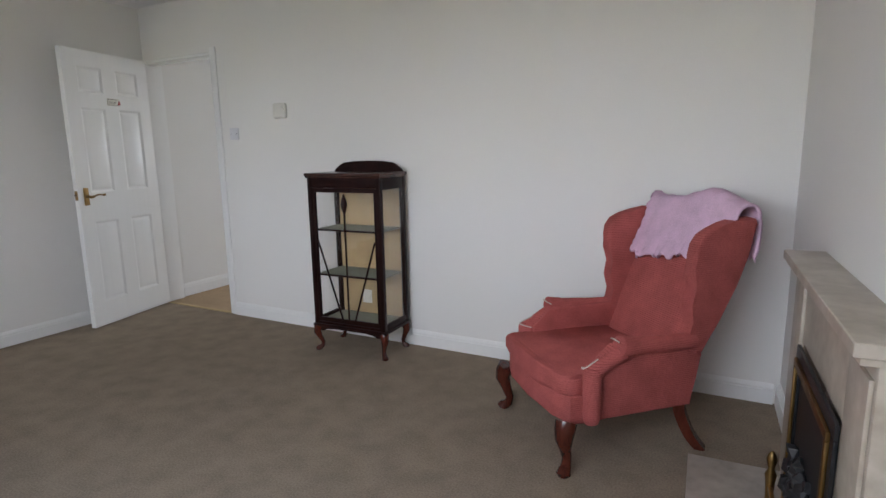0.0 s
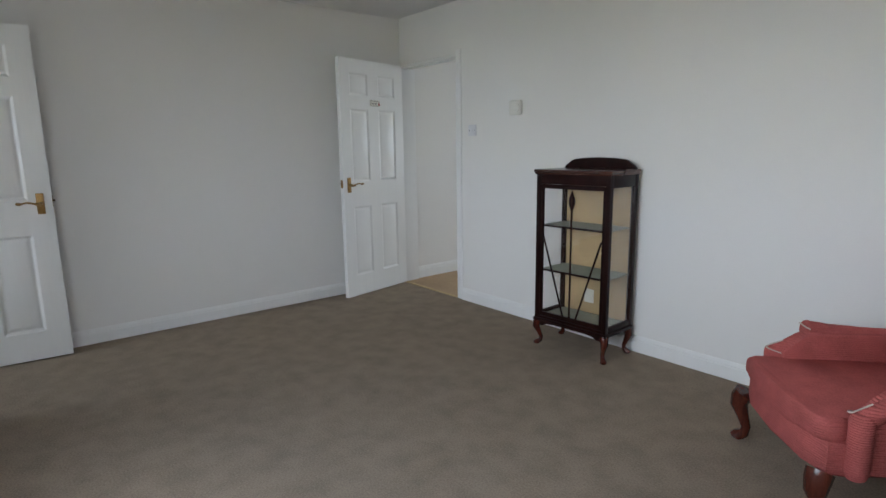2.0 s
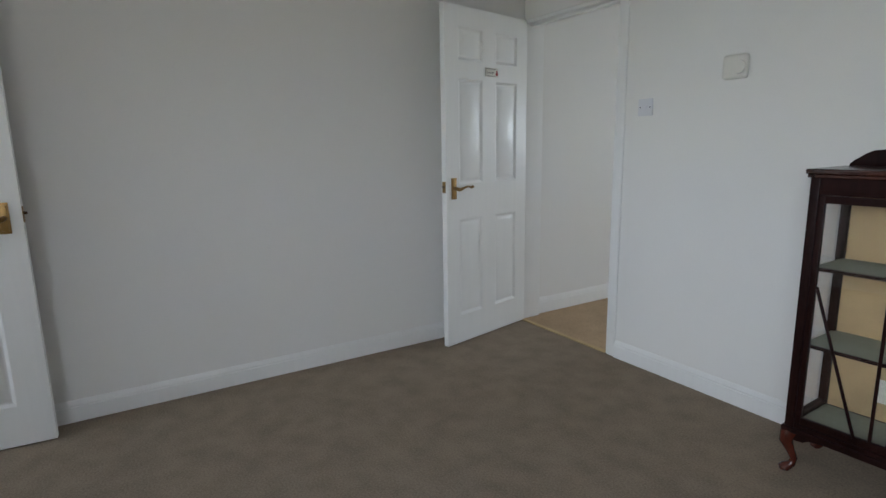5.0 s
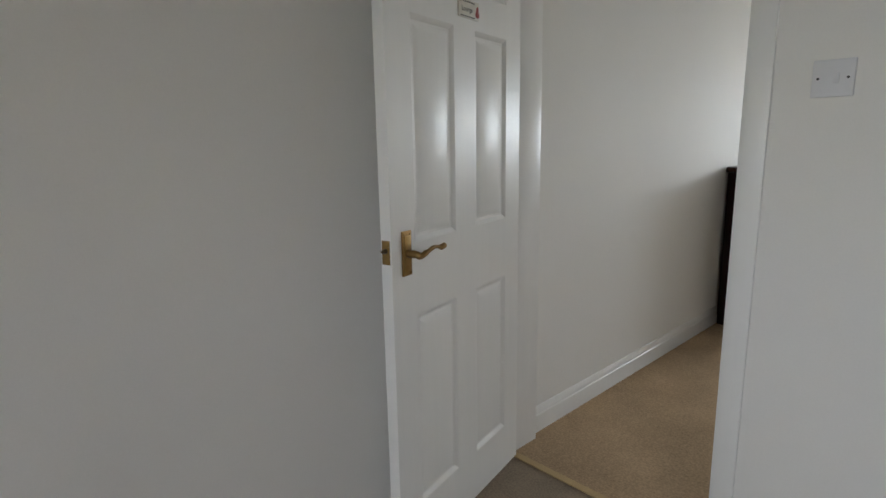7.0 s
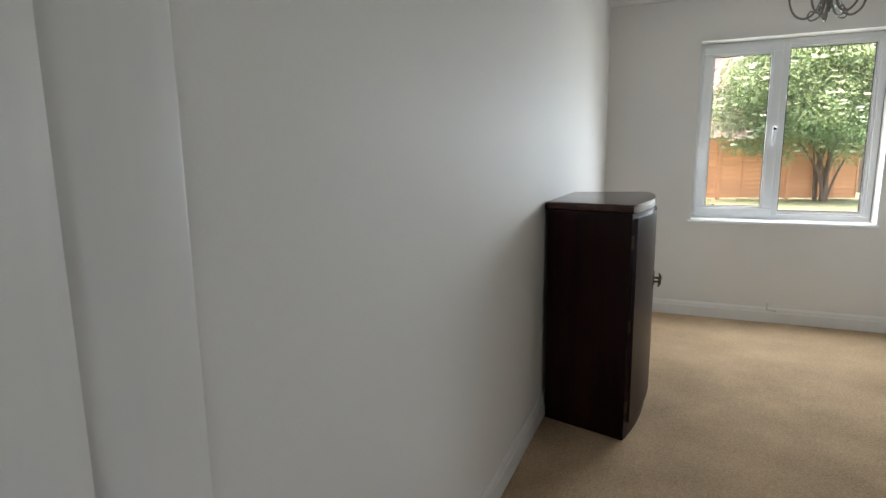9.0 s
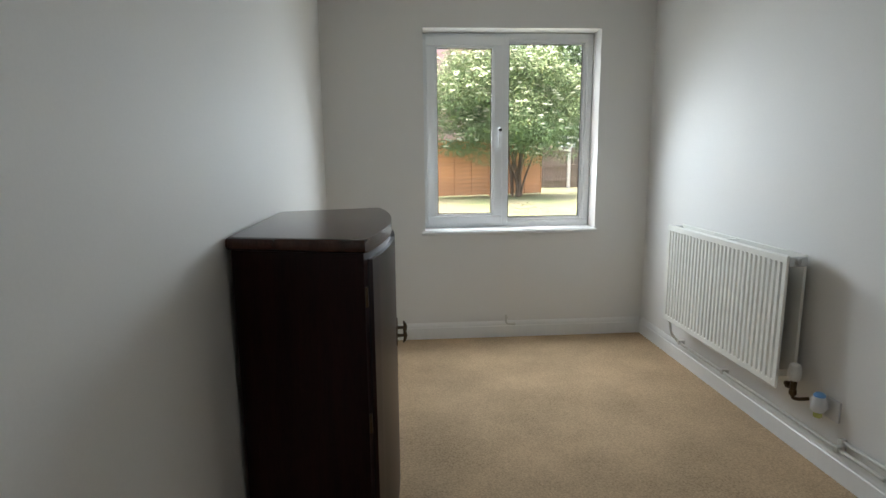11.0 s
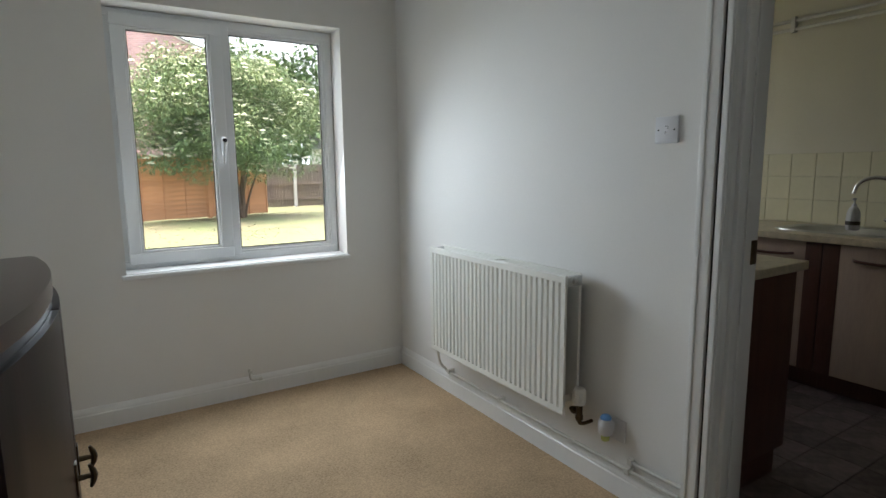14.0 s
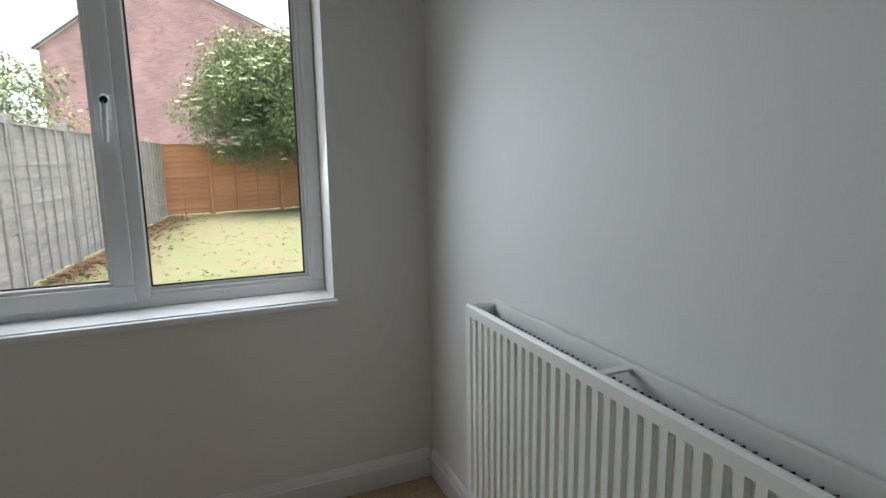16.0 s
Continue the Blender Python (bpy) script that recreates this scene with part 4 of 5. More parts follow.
def radiator():
    y0, y1, z0, z1 = 2.745, 3.768, 0.285, 0.858
    r = empty("radiator", "white double-panel radiator fixed under the wall switch", "radiator", m=pose(EX, 0, 0))

    def panel(name, x, face, flutes):
        """A pressed panel, its flutes running up and down."""
        bm = bmesh.new()
        n = flutes
        pitch = (y1 - y0 - 0.03) / n
        prof = [(y0, 0.0)]
        for k in range(n):
            a = y0 + 0.015 + k * pitch
            prof += [(a + pitch * 0.16, 0.0), (a + pitch * 0.30, 0.008), (a + pitch * 0.52, 0.008), (a + pitch * 0.66, 0.0)]
        prof.append((y1, 0.0))
        zs = [(z0, 0, 0.006), (z0 + 0.006, 0, 0), (z0 + 0.030, 0, 0), (z0 + 0.035, 1, 0), (z1 - 0.035, 1, 0), (z1 - 0.030, 0, 0), (z1 - 0.006, 0, 0), (z1, 0, 0.006)]
        rows = [[bm.verts.new((x - face * (0.012 - d * on - back), y, z)) for y, d in prof] for z, on, back in zs]
        for a, b in zip(rows, rows[1:]):
            for k in range(len(prof) - 1):
                bm.faces.new((a[k], a[k + 1], b[k + 1], b[k]))
        back = [[bm.verts.new((x, y, z)) for y in (y0, y1)] for z in (z0, z1)]
        bm.faces.new((back[0][0], back[0][1], back[1][1], back[1][0]))
        bm.faces.new([*rows[0], back[0][1], back[0][0]])
        bm.faces.new([*rows[-1], back[1][1], back[1][0]])
        bm.faces.new([row[0] for row in rows] + [back[1][0], back[0][0]])
        bm.faces.new([row[-1] for row in rows] + [back[1][1], back[0][1]])
        return finish(name, bm, RADIATOR, 30, r)

    panel("front_panel", -0.118, 1, 30)
    block("back_panel", -0.050, -0.036, y0 + 0.004, y1, z0, z1 + 0.002, RADIATOR, 0.004, r)
    bm = bmesh.new()
    y = y0 + 0.06
    zig = []
    k = 0
    while y < y1 - 0.05:
        zig.append((-0.116 if k % 2 else -0.086, y))
        y += 0.009
        k += 1
    a = [bm.verts.new((x, y, z0 + 0.06)) for x, y in zig]
    b = [bm.verts.new((x, y, z1 - 0.014)) for x, y in zig]
    for k in range(len(zig) - 1):
        bm.faces.new((a[k], a[k + 1], b[k + 1], b[k]))
    tagged(finish("convector_fins", bm, FINS, 0, r), "dark zigzag convector fins")
    bm = bmesh.new()
    add_box(bm, -0.118, -0.040, 3.215, 3.235, z1 - 0.006, z1 - 0.002)
    add_box(bm, -0.118, -0.040, y0 + 0.030, y0 + 0.036, z0 + 0.04, z0 + 0.07, 0.002)
    add_box(bm, -0.118, -0.040, y1 - 0.036, y1 - 0.030, z0 + 0.04, z0 + 0.07, 0.002)
    finish("bracket", bm, RADIATOR, 35, r)
    bm = bmesh.new()
    for y in (y0, y1):
        s = -1 if y == y0 else 1
        add_box(bm, -0.118, -0.040, min(y - s * 0.02, y + s * 0.003), max(y - s * 0.02, y + s * 0.003), z1 - 0.046, z1 - 0.006, 0.005)
        add_tube(bm, [(-0.080, y, z1 - 0.024), (-0.080, y + s * 0.018, z1 - 0.024)], [0.017, 0.015], 12)
        add_tube(bm, [(-0.080, y + s * 0.016, z1 - 0.024), (-0.080, y + s * 0.024, z1 - 0.024)], [0.008, 0.008], 8)
    tagged(finish("bleed_plug", bm, STEEL, 35, r), "metal bleed plug")
    return r


radiator()


def radiator_valve(m):
    v = empty("radiator_valve", "cream thermostatic valve with brass body on radiator pipe", "valve", m=m)
    bm = bmesh.new()
    lathe(bm, [(0.014, 0), (0.022, 0.004), (0.0235, 0.012), (0.0235, 0.060), (0.020, 0.070), (0.012, 0.074)], (0, 0, 0.03), 20)
    for k in range(10):
        a = 2 * math.pi * k / 10
        add_box(bm, 0.0225 * math.cos(a) - 0.003, 0.0225 * math.cos(a) + 0.003, 0.0225 * math.sin(a) - 0.003, 0.0225 * math.sin(a) + 0.003, 0.048, 0.088, 0.001)
    finish("head", bm, CREAM, 35, v)
    bm = bmesh.new()
    add_tube(bm, [(0, 0, -0.035), (0, 0, 0.03)], [0.012, 0.013], 8)
    add_tube(bm, [(0, 0, -0.03), (0, 0, -0.012)], [0.016, 0.016], 6)
    add_tube(bm, [(0, 0, 0.0), (0, 0.045, 0.0)], [0.011, 0.011], 8)
    add_tube(bm, [(0, 0.018, 0.0), (0, 0.034, 0.0)], [0.016, 0.016], 6)
    finish("body", bm, DARK_BRASS, 35, v)
    return v


radiator_valve(pose(EX - 0.075, 2.708, 0.305))

# heating pipes along the skirting
hp = empty("heating_pipes", "pair of white painted heating pipes above the skirting", "pipes", m=pose(EX, 0, 0))
bar("flow_pipe", curve_points([(-0.012, 2.288, 0.172), (-0.012, 2.40, 0.170), (-0.012, 2.495, 0.169), (-0.004, 2.512, 0.169)], 4), 0.0078, PIPE_PAINT, hp, 8)
bar("valve_tail", curve_points([(-0.075, 2.708, 0.272), (-0.070, 2.708, 0.258), (-0.045, 2.708, 0.250), (-0.002, 2.708, 0.250)], 4), 0.0078, DARK_BRASS, hp, 8)
bar("return_pipe", curve_points([(-0.027, 2.288, 0.140), (-0.027, 3.0, 0.137), (-0.027, 3.70, 0.134), (-0.032, 3.775, 0.145), (-0.060, 3.79, 0.185), (-0.075, 3.79, 0.262)], 6), 0.0078, PIPE_PAINT, hp, 8)
bm = bmesh.new()
for y in (2.50, 3.28, 3.74):
    add_box(bm, -0.040, -0.002, y - 0.010, y + 0.010, 0.126, 0.152, 0.003)
for y in (2.50,):
    add_box(bm, -0.024, -0.001, y - 0.010, y + 0.010, 0.158, 0.182, 0.003)
finish("pipe_clip", bm, PIPE_PAINT, 35, hp)
bar("lockshield", [(-0.075, 3.79, 0.255), (-0.075, 3.79, 0.33)], [0.012, 0.015], PIPE_PAINT, hp, 10)

# capped pipe stub over the skirting under the window
st = empty("pipe_stub", "small white painted capped pipe on the skirting", "pipe", m=pose(1.20, NY - 0.024, 0))
bar("pipe", curve_points([(-0.018, 0.0, 0.165), (-0.018, -0.004, 0.12), (-0.008, -0.006, 0.104), (0.03, -0.006, 0.100)], 5), 0.0075, PIPE_PAINT, st, 8)
bar("cap", [(0.026, -0.006, 0.100), (0.044, -0.006, 0.100)], 0.011, PIPE_PAINT, st, 8)
bar("collar", [(-0.018, 0.012, 0.150), (-0.018, -0.014, 0.150)], 0.010, PIPE_PAINT, st, 8)

# socket with a plug-in air freshener
so = tagged(block("wall_socket", EX - 0.010, EX - 0.0005, 2.535, 2.620, 0.225, 0.311, PLASTIC, 0.003), "white wall socket above the skirting", "socket")
fr = empty("air_freshener", "white and blue plug-in air freshener with green liquid", "air freshener", m=pose(EX - 0.045, 2.598, 0.225))
bm = bmesh.new()
lathe(bm, [(0.017, 0.022), (0.027, 0.032), (0.030, 0.055), (0.028, 0.075), (0.020, 0.088)], (0, 0, 0), 18)
add_box(bm, 0.01, 0.034, -0.016, 0.016, 0.035, 0.07, 0.004)
finish("body", bm, PLASTIC, 45, fr)
bm = bmesh.new()
lathe(bm, [(0.022, 0.0885), (0.021, 0.096), (0.014, 0.103), (0.006, 0.105)], (0, 0, 0), 16)
tagged(finish("cap", bm, BLUE, 45, fr), "pale blue cap")
bm = bmesh.new()
lathe(bm, [(0.013, 0.0), (0.016, 0.003), (0.016, 0.018), (0.013, 0.0215)], (0, 0, 0), 14)
tagged(finish("bottle", bm, LIQUID, 45, fr), "bottle of green liquid")


def pendant():
    p = empty("pendant_light", "antique silver scrolled-arm pendant light under the ceiling", "ceiling light", m=pose(1.10, 2.72, H) @ Matrix.Diagonal((0.85, 0.85, 0.97, 1)) @ pose(0, 0, -H))
    bm = bmesh.new()
    lathe(bm, [(0.052, 0), (0.050, -0.010), (0.030, -0.026), (0.010, -0.034)], (0, 0, H - 0.001), 18)
    finish("ceiling_rose", bm, SHADE_METAL, 45, p)
    bm = bmesh.new()
    add_tube(bm, [(0, 0, H - 0.03), (0, 0, 2.08)], 0.006, 8)
    lathe(bm, [(0.006, 0), (0.014, 0.03), (0.019, 0.07), (0.012, 0.11), (0.016, 0.14), (0.024, 0.16), (0.010, 0.19), (0.006, 0.22)], (0, 0, 1.86), 14)
    finish("stem", bm, SHADE_METAL, 45, p)
    for k in range(5):
        a = 2 * math.pi * k / 5 + 0.3
        c, s = math.cos(a), math.sin(a)
        prof = [(0.010, 2.02), (0.030, 1.93), (0.062, 1.866), (0.108, 1.845), (0.155, 1.870), (0.180, 1.925), (0.185, 1.985)]
        bm = bmesh.new()
        add_tube(bm, curve_points([(r * c, r * s, z) for r, z in prof], 5), 0.0055, 8)
        prof = [(0.020, 1.885), (0.040, 1.845), (0.075, 1.832), (0.092, 1.850), (0.082, 1.872), (0.064, 1.868)]
        add_tube(bm, curve_points([(r * c, r * s, z) for r, z in prof], 4), 0.004, 8)
        arm = finish("arm", bm, SHADE_METAL, 50, p)
        bm = bmesh.new()
        lathe(bm, [(0.008, 0), (0.026, 0.006), (0.028, 0.012), (0.012, 0.016), (0.012, 0.055), (0.010, 0.06)], (0.185 * c, 0.185 * s, 1.983), 14)
        finish("candle_cup", bm, SHADE_METAL, 45, arm)
    bm = bmesh.new()
    for k in range(5):
        a = 2 * math.pi * k / 5 + 0.9
        lathe(bm, [(0.002, 0), (0.007, 0.010), (0.008, 0.020), (0.003, 0.034)], (0.05 * math.cos(a), 0.05 * math.sin(a), 1.862), 8)
    finish("droplet", bm, GREEN_GLASS, 20, p)


pendant()


# ---- kitchen, seen through its doorway ----
def base_units():
    """A run of base units with a worktop along the kitchen's far wall."""
    x0, x1 = 3.88, 4.498
    for n, (a, b) in enumerate(((0.9, 1.5), (1.5, 2.1), (2.1, 2.66), (2.66, 3.22), (3.22, 3.78))):
        u = empty("base_unit", "kitchen base unit with dark frame and pale door", "kitchen unit", "base units under the sink worktop", m=pose(0, 0, 0))
        block("carcass", x0 + 0.02, x1, a + 0.001, b - 0.001, 0.11, 0.85, UNIT_DARK, 0.001, u)
        block("plinth", x0 + 0.07, x0 + 0.088, a + 0.001, b - 0.001, -0.004, 0.11, UNIT_DARK, 0.001, u)
        bm = bmesh.new()
        for q in ((a + 0.003, a + 0.085), (b - 0.085, b - 0.003)):
            add_box(bm, x0, x0 + 0.018, q[0], q[1], 0.115, 0.845, 0.002)
        d = finish("door", bm, UNIT_DARK, 35, u)
        block("door_panel", x0 + 0.002, x0 + 0.017, a + 0.085, b - 0.085, 0.115, 0.845, UNIT_PALE, 0.002, d)
        bar("handle", curve_points([(x0 + 0.004, a + 0.15, 0.772), (x0 - 0.028, a + 0.18, 0.770), (x0 - 0.032, (a + b) / 2, 0.766), (x0 - 0.028, b - 0.18, 0.770), (x0 + 0.004, b - 0.15, 0.772)], 5), 0.008, UNIT_DARK, d, 8)
    w = empty("worktop", "mottled cream worktop with an inset sink opening", "worktop", m=pose(0, 0, 0))
    bm = bmesh.new()
    sy0, sy1, sx0, sx1 = 2.05, 2.98, 4.0, 4.38
    add_box(bm, x0 - 0.03, sx0, 0.9, 4.35, 0.851, 0.889, 0.004)
    add_box(bm, sx1, x1, 0.9, 4.35, 0.851, 0.889, 0.002)
    add_box(bm, sx0, sx1, 0.9, sy0, 0.851, 0.889)
    add_box(bm, sx0, sx1, sy1, 4.35, 0.851, 0.889)
    finish("top", bm, WORKTOP, 35, w)
    s = empty("sink", "stainless steel sink with oval bowl set in the worktop", "sink", m=pose(4.19, 2.515, 0))
    bm = bmesh.new()
    n = 40
    rings = []
    for hx, hy, z, p in ((0.225, 0.50, 0.8905, 5), (0.222, 0.497, 0.897, 5), (0.205, 0.48, 0.899, 5), (0.175, 0.45, 0.893, 4), (0.165, 0.44, 0.85, 3.5), (0.15, 0.42, 0.76, 3.5), (0.12, 0.38, 0.735, 3)):
        ring = []
        for k in range(n):
            t = 2 * math.pi * k / n
            c, q = math.cos(t), math.sin(t)
            ring.append(bm.verts.new((hx * math.copysign(abs(c) ** (2 / p), c), hy * math.copysign(abs(q) ** (2 / p), q), z)))
        rings.append(ring)
    for r, q in zip(rings, rings[1:]):
        for k in range(n):
            bm.faces.new((r[k], r[(k + 1) % n], q[(k + 1) % n], q[k]))
    bm.faces.new(rings[-1])
    finish("bowl", bm, STEEL, 40, s)
    t = empty("mixer_tap", "chrome swan-neck mixer tap behind the sink", "tap", m=pose(4.36, 2.47, 0.896))
    bm = bmesh.new()
    add_tube(bm, curve_points([(0, 0, 0), (0, 0, 0.10), (0, 0, 0.20), (-0.04, 0.05, 0.278), (-0.09, 0.12, 0.300), (-0.13, 0.18, 0.272), (-0.142, 0.20, 0.210)], 6), 0.0115, 12)
    lathe(bm, [(0.028, 0), (0.026, 0.012), (0.020, 0.045), (0.014, 0.06)], (0, 0, 0), 16)
    finish("spout", bm, CHROME, 50, t)
    bm = bmesh.new()
    for sy in (-1, 1):
        add_tube(bm, [(0, sy * 0.02, 0.03), (0.0, sy * 0.055, 0.045)], [0.012, 0.014], 10)
        add_tube(bm, [(0, sy * 0.055, 0.045), (-0.01, sy * 0.09, 0.062)], [0.017, 0.008], 10)
    finish("tap_head", bm, CHROME, 50, t)
    b = empty("soap_bottle", "white pump soap bottle with dark label by the sink", "bottle", m=pose(4.20, 2.655, 0.898))
    bm = bmesh.new()
    lathe(bm, [(0.030, 0), (0.034, 0.006), (0.035, 0.06), (0.033, 0.10), (0.022, 0.128), (0.012, 0.135)], (0, 0, 0), 18)
    finish("body", bm, PLASTIC, 45, b)
    bm = bmesh.new()
    lathe(bm, [(0.0125, 0.1355), (0.0125, 0.15), (0.005, 0.152), (0.005, 0.172), (0.010, 0.174), (0.010, 0.183)], (0, 0, 0), 12)
    add_tube(bm, [(0, 0, 0.179), (-0.035, 0.0, 0.175)], [0.006, 0.004], 8)
    finish("pump", bm, PLASTIC, 45, b)
    bm = bmesh.new()
    add_tube(bm, [(0, 0, 0.03), (0, 0, 0.052)], 0.0358, 18, caps=False)
    tagged(finish("label", bm, SIGN_INK, 60, b), "dark label band")
    # the near unit with its end panel towards the doorway
    p = empty("end_unit", "dark brown kitchen unit with cream worktop", "kitchen unit", m=pose(0, 0, 0))
    block("end_panel", EX + 0.202, 2.905, 2.325, 2.345, 0.10, 0.852, UNIT_DARK, 0.002, p)
    block("carcass", EX + 0.202, 2.885, 2.346, 3.5, 0.10, 0.852, UNIT_DARK, 0.001, p)
    block("plinth", EX + 0.202, 2.84, 2.328, 3.5, -0.004, 0.10, UNIT_DARK, 0.001, p)
    block("top", EX + 0.202, 2.955, 2.305, 3.5, 0.853, 0.889, WORKTOP, 0.006, p, 3)


base_units()

kp = empty("kitchen_pipes", "two white painted pipes high on the kitchen wall", "pipes", m=pose(4.5, 0, 0))
for z in (2.145, 2.20):
    bar("pipe", [(-0.022, 0.13, z), (-0.022, 4.35, z)], 0.0115, PIPE_PAINT, kp, 8)
bm = bmesh.new()
for y in (1.4, 2.0, 2.62, 3.2, 3.8):
    add_box(bm, -0.04, -0.001, y - 0.014, y + 0.014, 2.125, 2.222, 0.004)
finish("pipe_clip", bm, PIPE_PAINT, 35, kp)


# ---- garden ----
G = -0.15
bm = bmesh.new()
nx, ny = 70, 60
lawn = [[None] * (ny + 1) for _ in range(nx + 1)]
for i in range(nx + 1):
    for j in range(ny + 1):
        a, b = 2 * i / nx - 1, 2 * j / ny - 1
        x, y = 3 + 25 * a + 275 * a ** 7, 14 + 14 * b + 300 * b ** 7
        near = math.exp(-((x - 3) / 15) ** 2 - ((y - 13) / 12) ** 2)
        bump = near * (0.05 * noise.noise((x * 0.5, y * 0.5, 0)) + 0.025 * noise.noise((x * 2, y * 2, 3)))
        if y < NY + 0.8:
            bump = -0.01
        lawn[i][j] = bm.verts.new((x, y, G + bump - 0.01))
for i in range(nx):
    for j in range(ny):
        bm.faces.new((lawn[i][j], lawn[i + 1][j], lawn[i + 1][j + 1], lawn[i][j + 1]))
tagged(finish("ground", bm, LAWN, 60), "patchy dry lawn of the back garden", "lawn", kind="structure")


def overcast():
    """A wide ring of bright cloud round the horizon, far beyond the gardens."""
    m = bpy.data.materials.new("bright cloud")
    m.use_nodes = True
    nt = m.node_tree
    nt.nodes.remove(nt.nodes["Principled BSDF"])
    em, tc, cloud, ramp = (nt.nodes.new("ShaderNode" + k) for k in ("Emission", "TexCoord", "TexNoise", "ValToRGB"))
    cloud.inputs["Scale"].default_value, cloud.inputs["Detail"].default_value = 0.012, 4
    ramp.color_ramp.elements[0].position, ramp.color_ramp.elements[0].color = 0.3, (0.86, 0.91, 0.96, 1)
    ramp.color_ramp.elements[1].position, ramp.color_ramp.elements[1].color = 0.7, (1.0, 1.0, 1.0, 1)
    em.inputs["Strength"].default_value = 0.85
    nt.links.new(tc.outputs["Object"], cloud.inputs["Vector"])
    nt.links.new(cloud.outputs["Fac"], ramp.inputs[0])
    nt.links.new(ramp.outputs[0], em.inputs["Color"])
    nt.links.new(em.outputs[0], nt.nodes["Material Output"].inputs["Surface"])
    bm = bmesh.new()
    rings = [[bm.verts.new((3 + 180 * math.cos(2 * math.pi * k / 48), 10 + 180 * math.sin(2 * math.pi * k / 48), z)) for k in range(48)] for z in (-2, 95)]
    for k in range(48):
        bm.faces.new((rings[0][k], rings[0][(k + 1) % 48], rings[1][(k + 1) % 48], rings[1][k]))
    tagged(finish("backdrop", bm, m, 0), "bright white overcast sky over the horizon", "sky", kind="structure")


overcast()

# dark ground added out of view, to cut the lawn's bounce into the lounge
tagged(block("drive", -6, 12, -14, SY - 0.24, G - 0.1, G + 0.012, DARK_GROUND, 0.004), "unseen dark ground added to cut light bounced into the lounge", "drive", kind="structure")


def scatter(name, count, seed, spot, shape, m, label, category):
    """Many small flat pieces in one mesh."""
    rnd = random.Random(seed)
    vs, fs = [], []
    for _ in range(count):
        x, y = spot(rnd)
        shape(rnd, x, y, G + 0.02, vs, fs)
    me = bpy.data.meshes.new(name)
    me.from_pydata(vs, [], fs)
    me.materials.append(m)
    return tagged(new(name, me), label, category, kind="stuff")


def blade(rnd, x, y, z, vs, fs):
    a, h, w = rnd.uniform(0, 6.28), rnd.uniform(0.003, 0.010), rnd.uniform(0.015, 0.03)
    lx, ly = rnd.uniform(-0.05, 0.05), rnd.uniform(-0.05, 0.05)
    n = len(vs)
    vs += [(x - w * math.cos(a), y - w * math.sin(a), z - 0.012), (x + w * math.cos(a), y + w * math.sin(a), z - 0.012), (x + lx, y + ly, z + h)]
    fs.append((n, n + 1, n + 2))


def dead_leaf(rnd, x, y, z, vs, fs):
    a, s = rnd.uniform(0, 6.28), rnd.uniform(0.025, 0.06)
    c, d = math.cos(a) * s, math.sin(a) * s
    n = len(vs)
    t = rnd.uniform(0, 0.03)
    vs += [(x - c, y - d, z + t), (x + d * 0.6, y - c * 0.6, z + rnd.uniform(0, 0.03)), (x + c, y + d, z + rnd.uniform(0, 0.04)), (x - d * 0.6, y + c * 0.6, z + rnd.uniform(0, 0.03))]
    fs.append((n, n + 1, n + 2, n + 3))


def lawn_spot(rnd):
    while True:
        x, y = rnd.uniform(-0.8, 11), rnd.uniform(6.5, 19)
        if noise.noise((x * 0.45, y * 0.45, 7)) > rnd.uniform(-0.35, 0.35) and x > -1.25 + 0.1 * (y - 5) + 0.2:
            return x, y


def litter_spot(rnd):
    y = rnd.uniform(9.5, 19.3)
    line = -1.15 + 0.118 * (y - 4.6)
    return line + abs(rnd.gauss(0, 0.42)) + 0.05 + (rnd.uniform(0, 5.5) if y > 18.2 else 0), y


scatter("grass", 2600, 11, lawn_spot, blade, BLADES, "tufts of short patchy grass on the lawn", "grass")
scatter("leaf_litter", 1400, 12, litter_spot, dead_leaf, LITTER, "brown dead leaves along the fence foot", "leaves")


def fence_panel(m, wood, length, height, group, label, boards, battens, post=True):
    """Overlapping boards between two posts, with upright battens and a capping."""
    f = empty("fence_panel", label, "fence", group, m=m)
    lap = height / boards
    bm = bmesh.new()
    prof = [(0.0, 0.0), (0.018, 0.0), (0.007, lap * 1.18), (0.0, lap * 1.18)]
    add_prism(bm, prof, lambda u, v, s: (0.05 + (length - 0.10) * s, -u, v))
    first = finish("board", bm, wood, 0, f, (0, 0, 0.06))
    rnd = random.Random(int(length * 100 + m.translation.x * 37))
    for k in range(1, boards):
        b = new("board", first.data)
        b.parent = f
        b.location = (0, rnd.uniform(-0.003, 0.003), 0.06 + k * lap)
        b.rotation_euler = (0, rnd.uniform(-0.0015, 0.0015), 0)
    bm = bmesh.new()
    for k in range(battens):
        x = 0.07 + (length - 0.14) * k / (battens - 1)
        add_box(bm, x - 0.018, x + 0.018, -0.038, -0.014, 0.05, height + 0.06, 0.002)
    add_box(bm, 0.05, length - 0.05, -0.040, 0.012, height + 0.06, height + 0.085, 0.003)
    finish("batten", bm, wood, 0, f)
    if post:
        bm = bmesh.new()
        add_box(bm, -0.045, 0.045, -0.05, 0.04, -0.1, height + 0.17, 0.004)
        finish("post", bm, wood, 0, f)
    return f


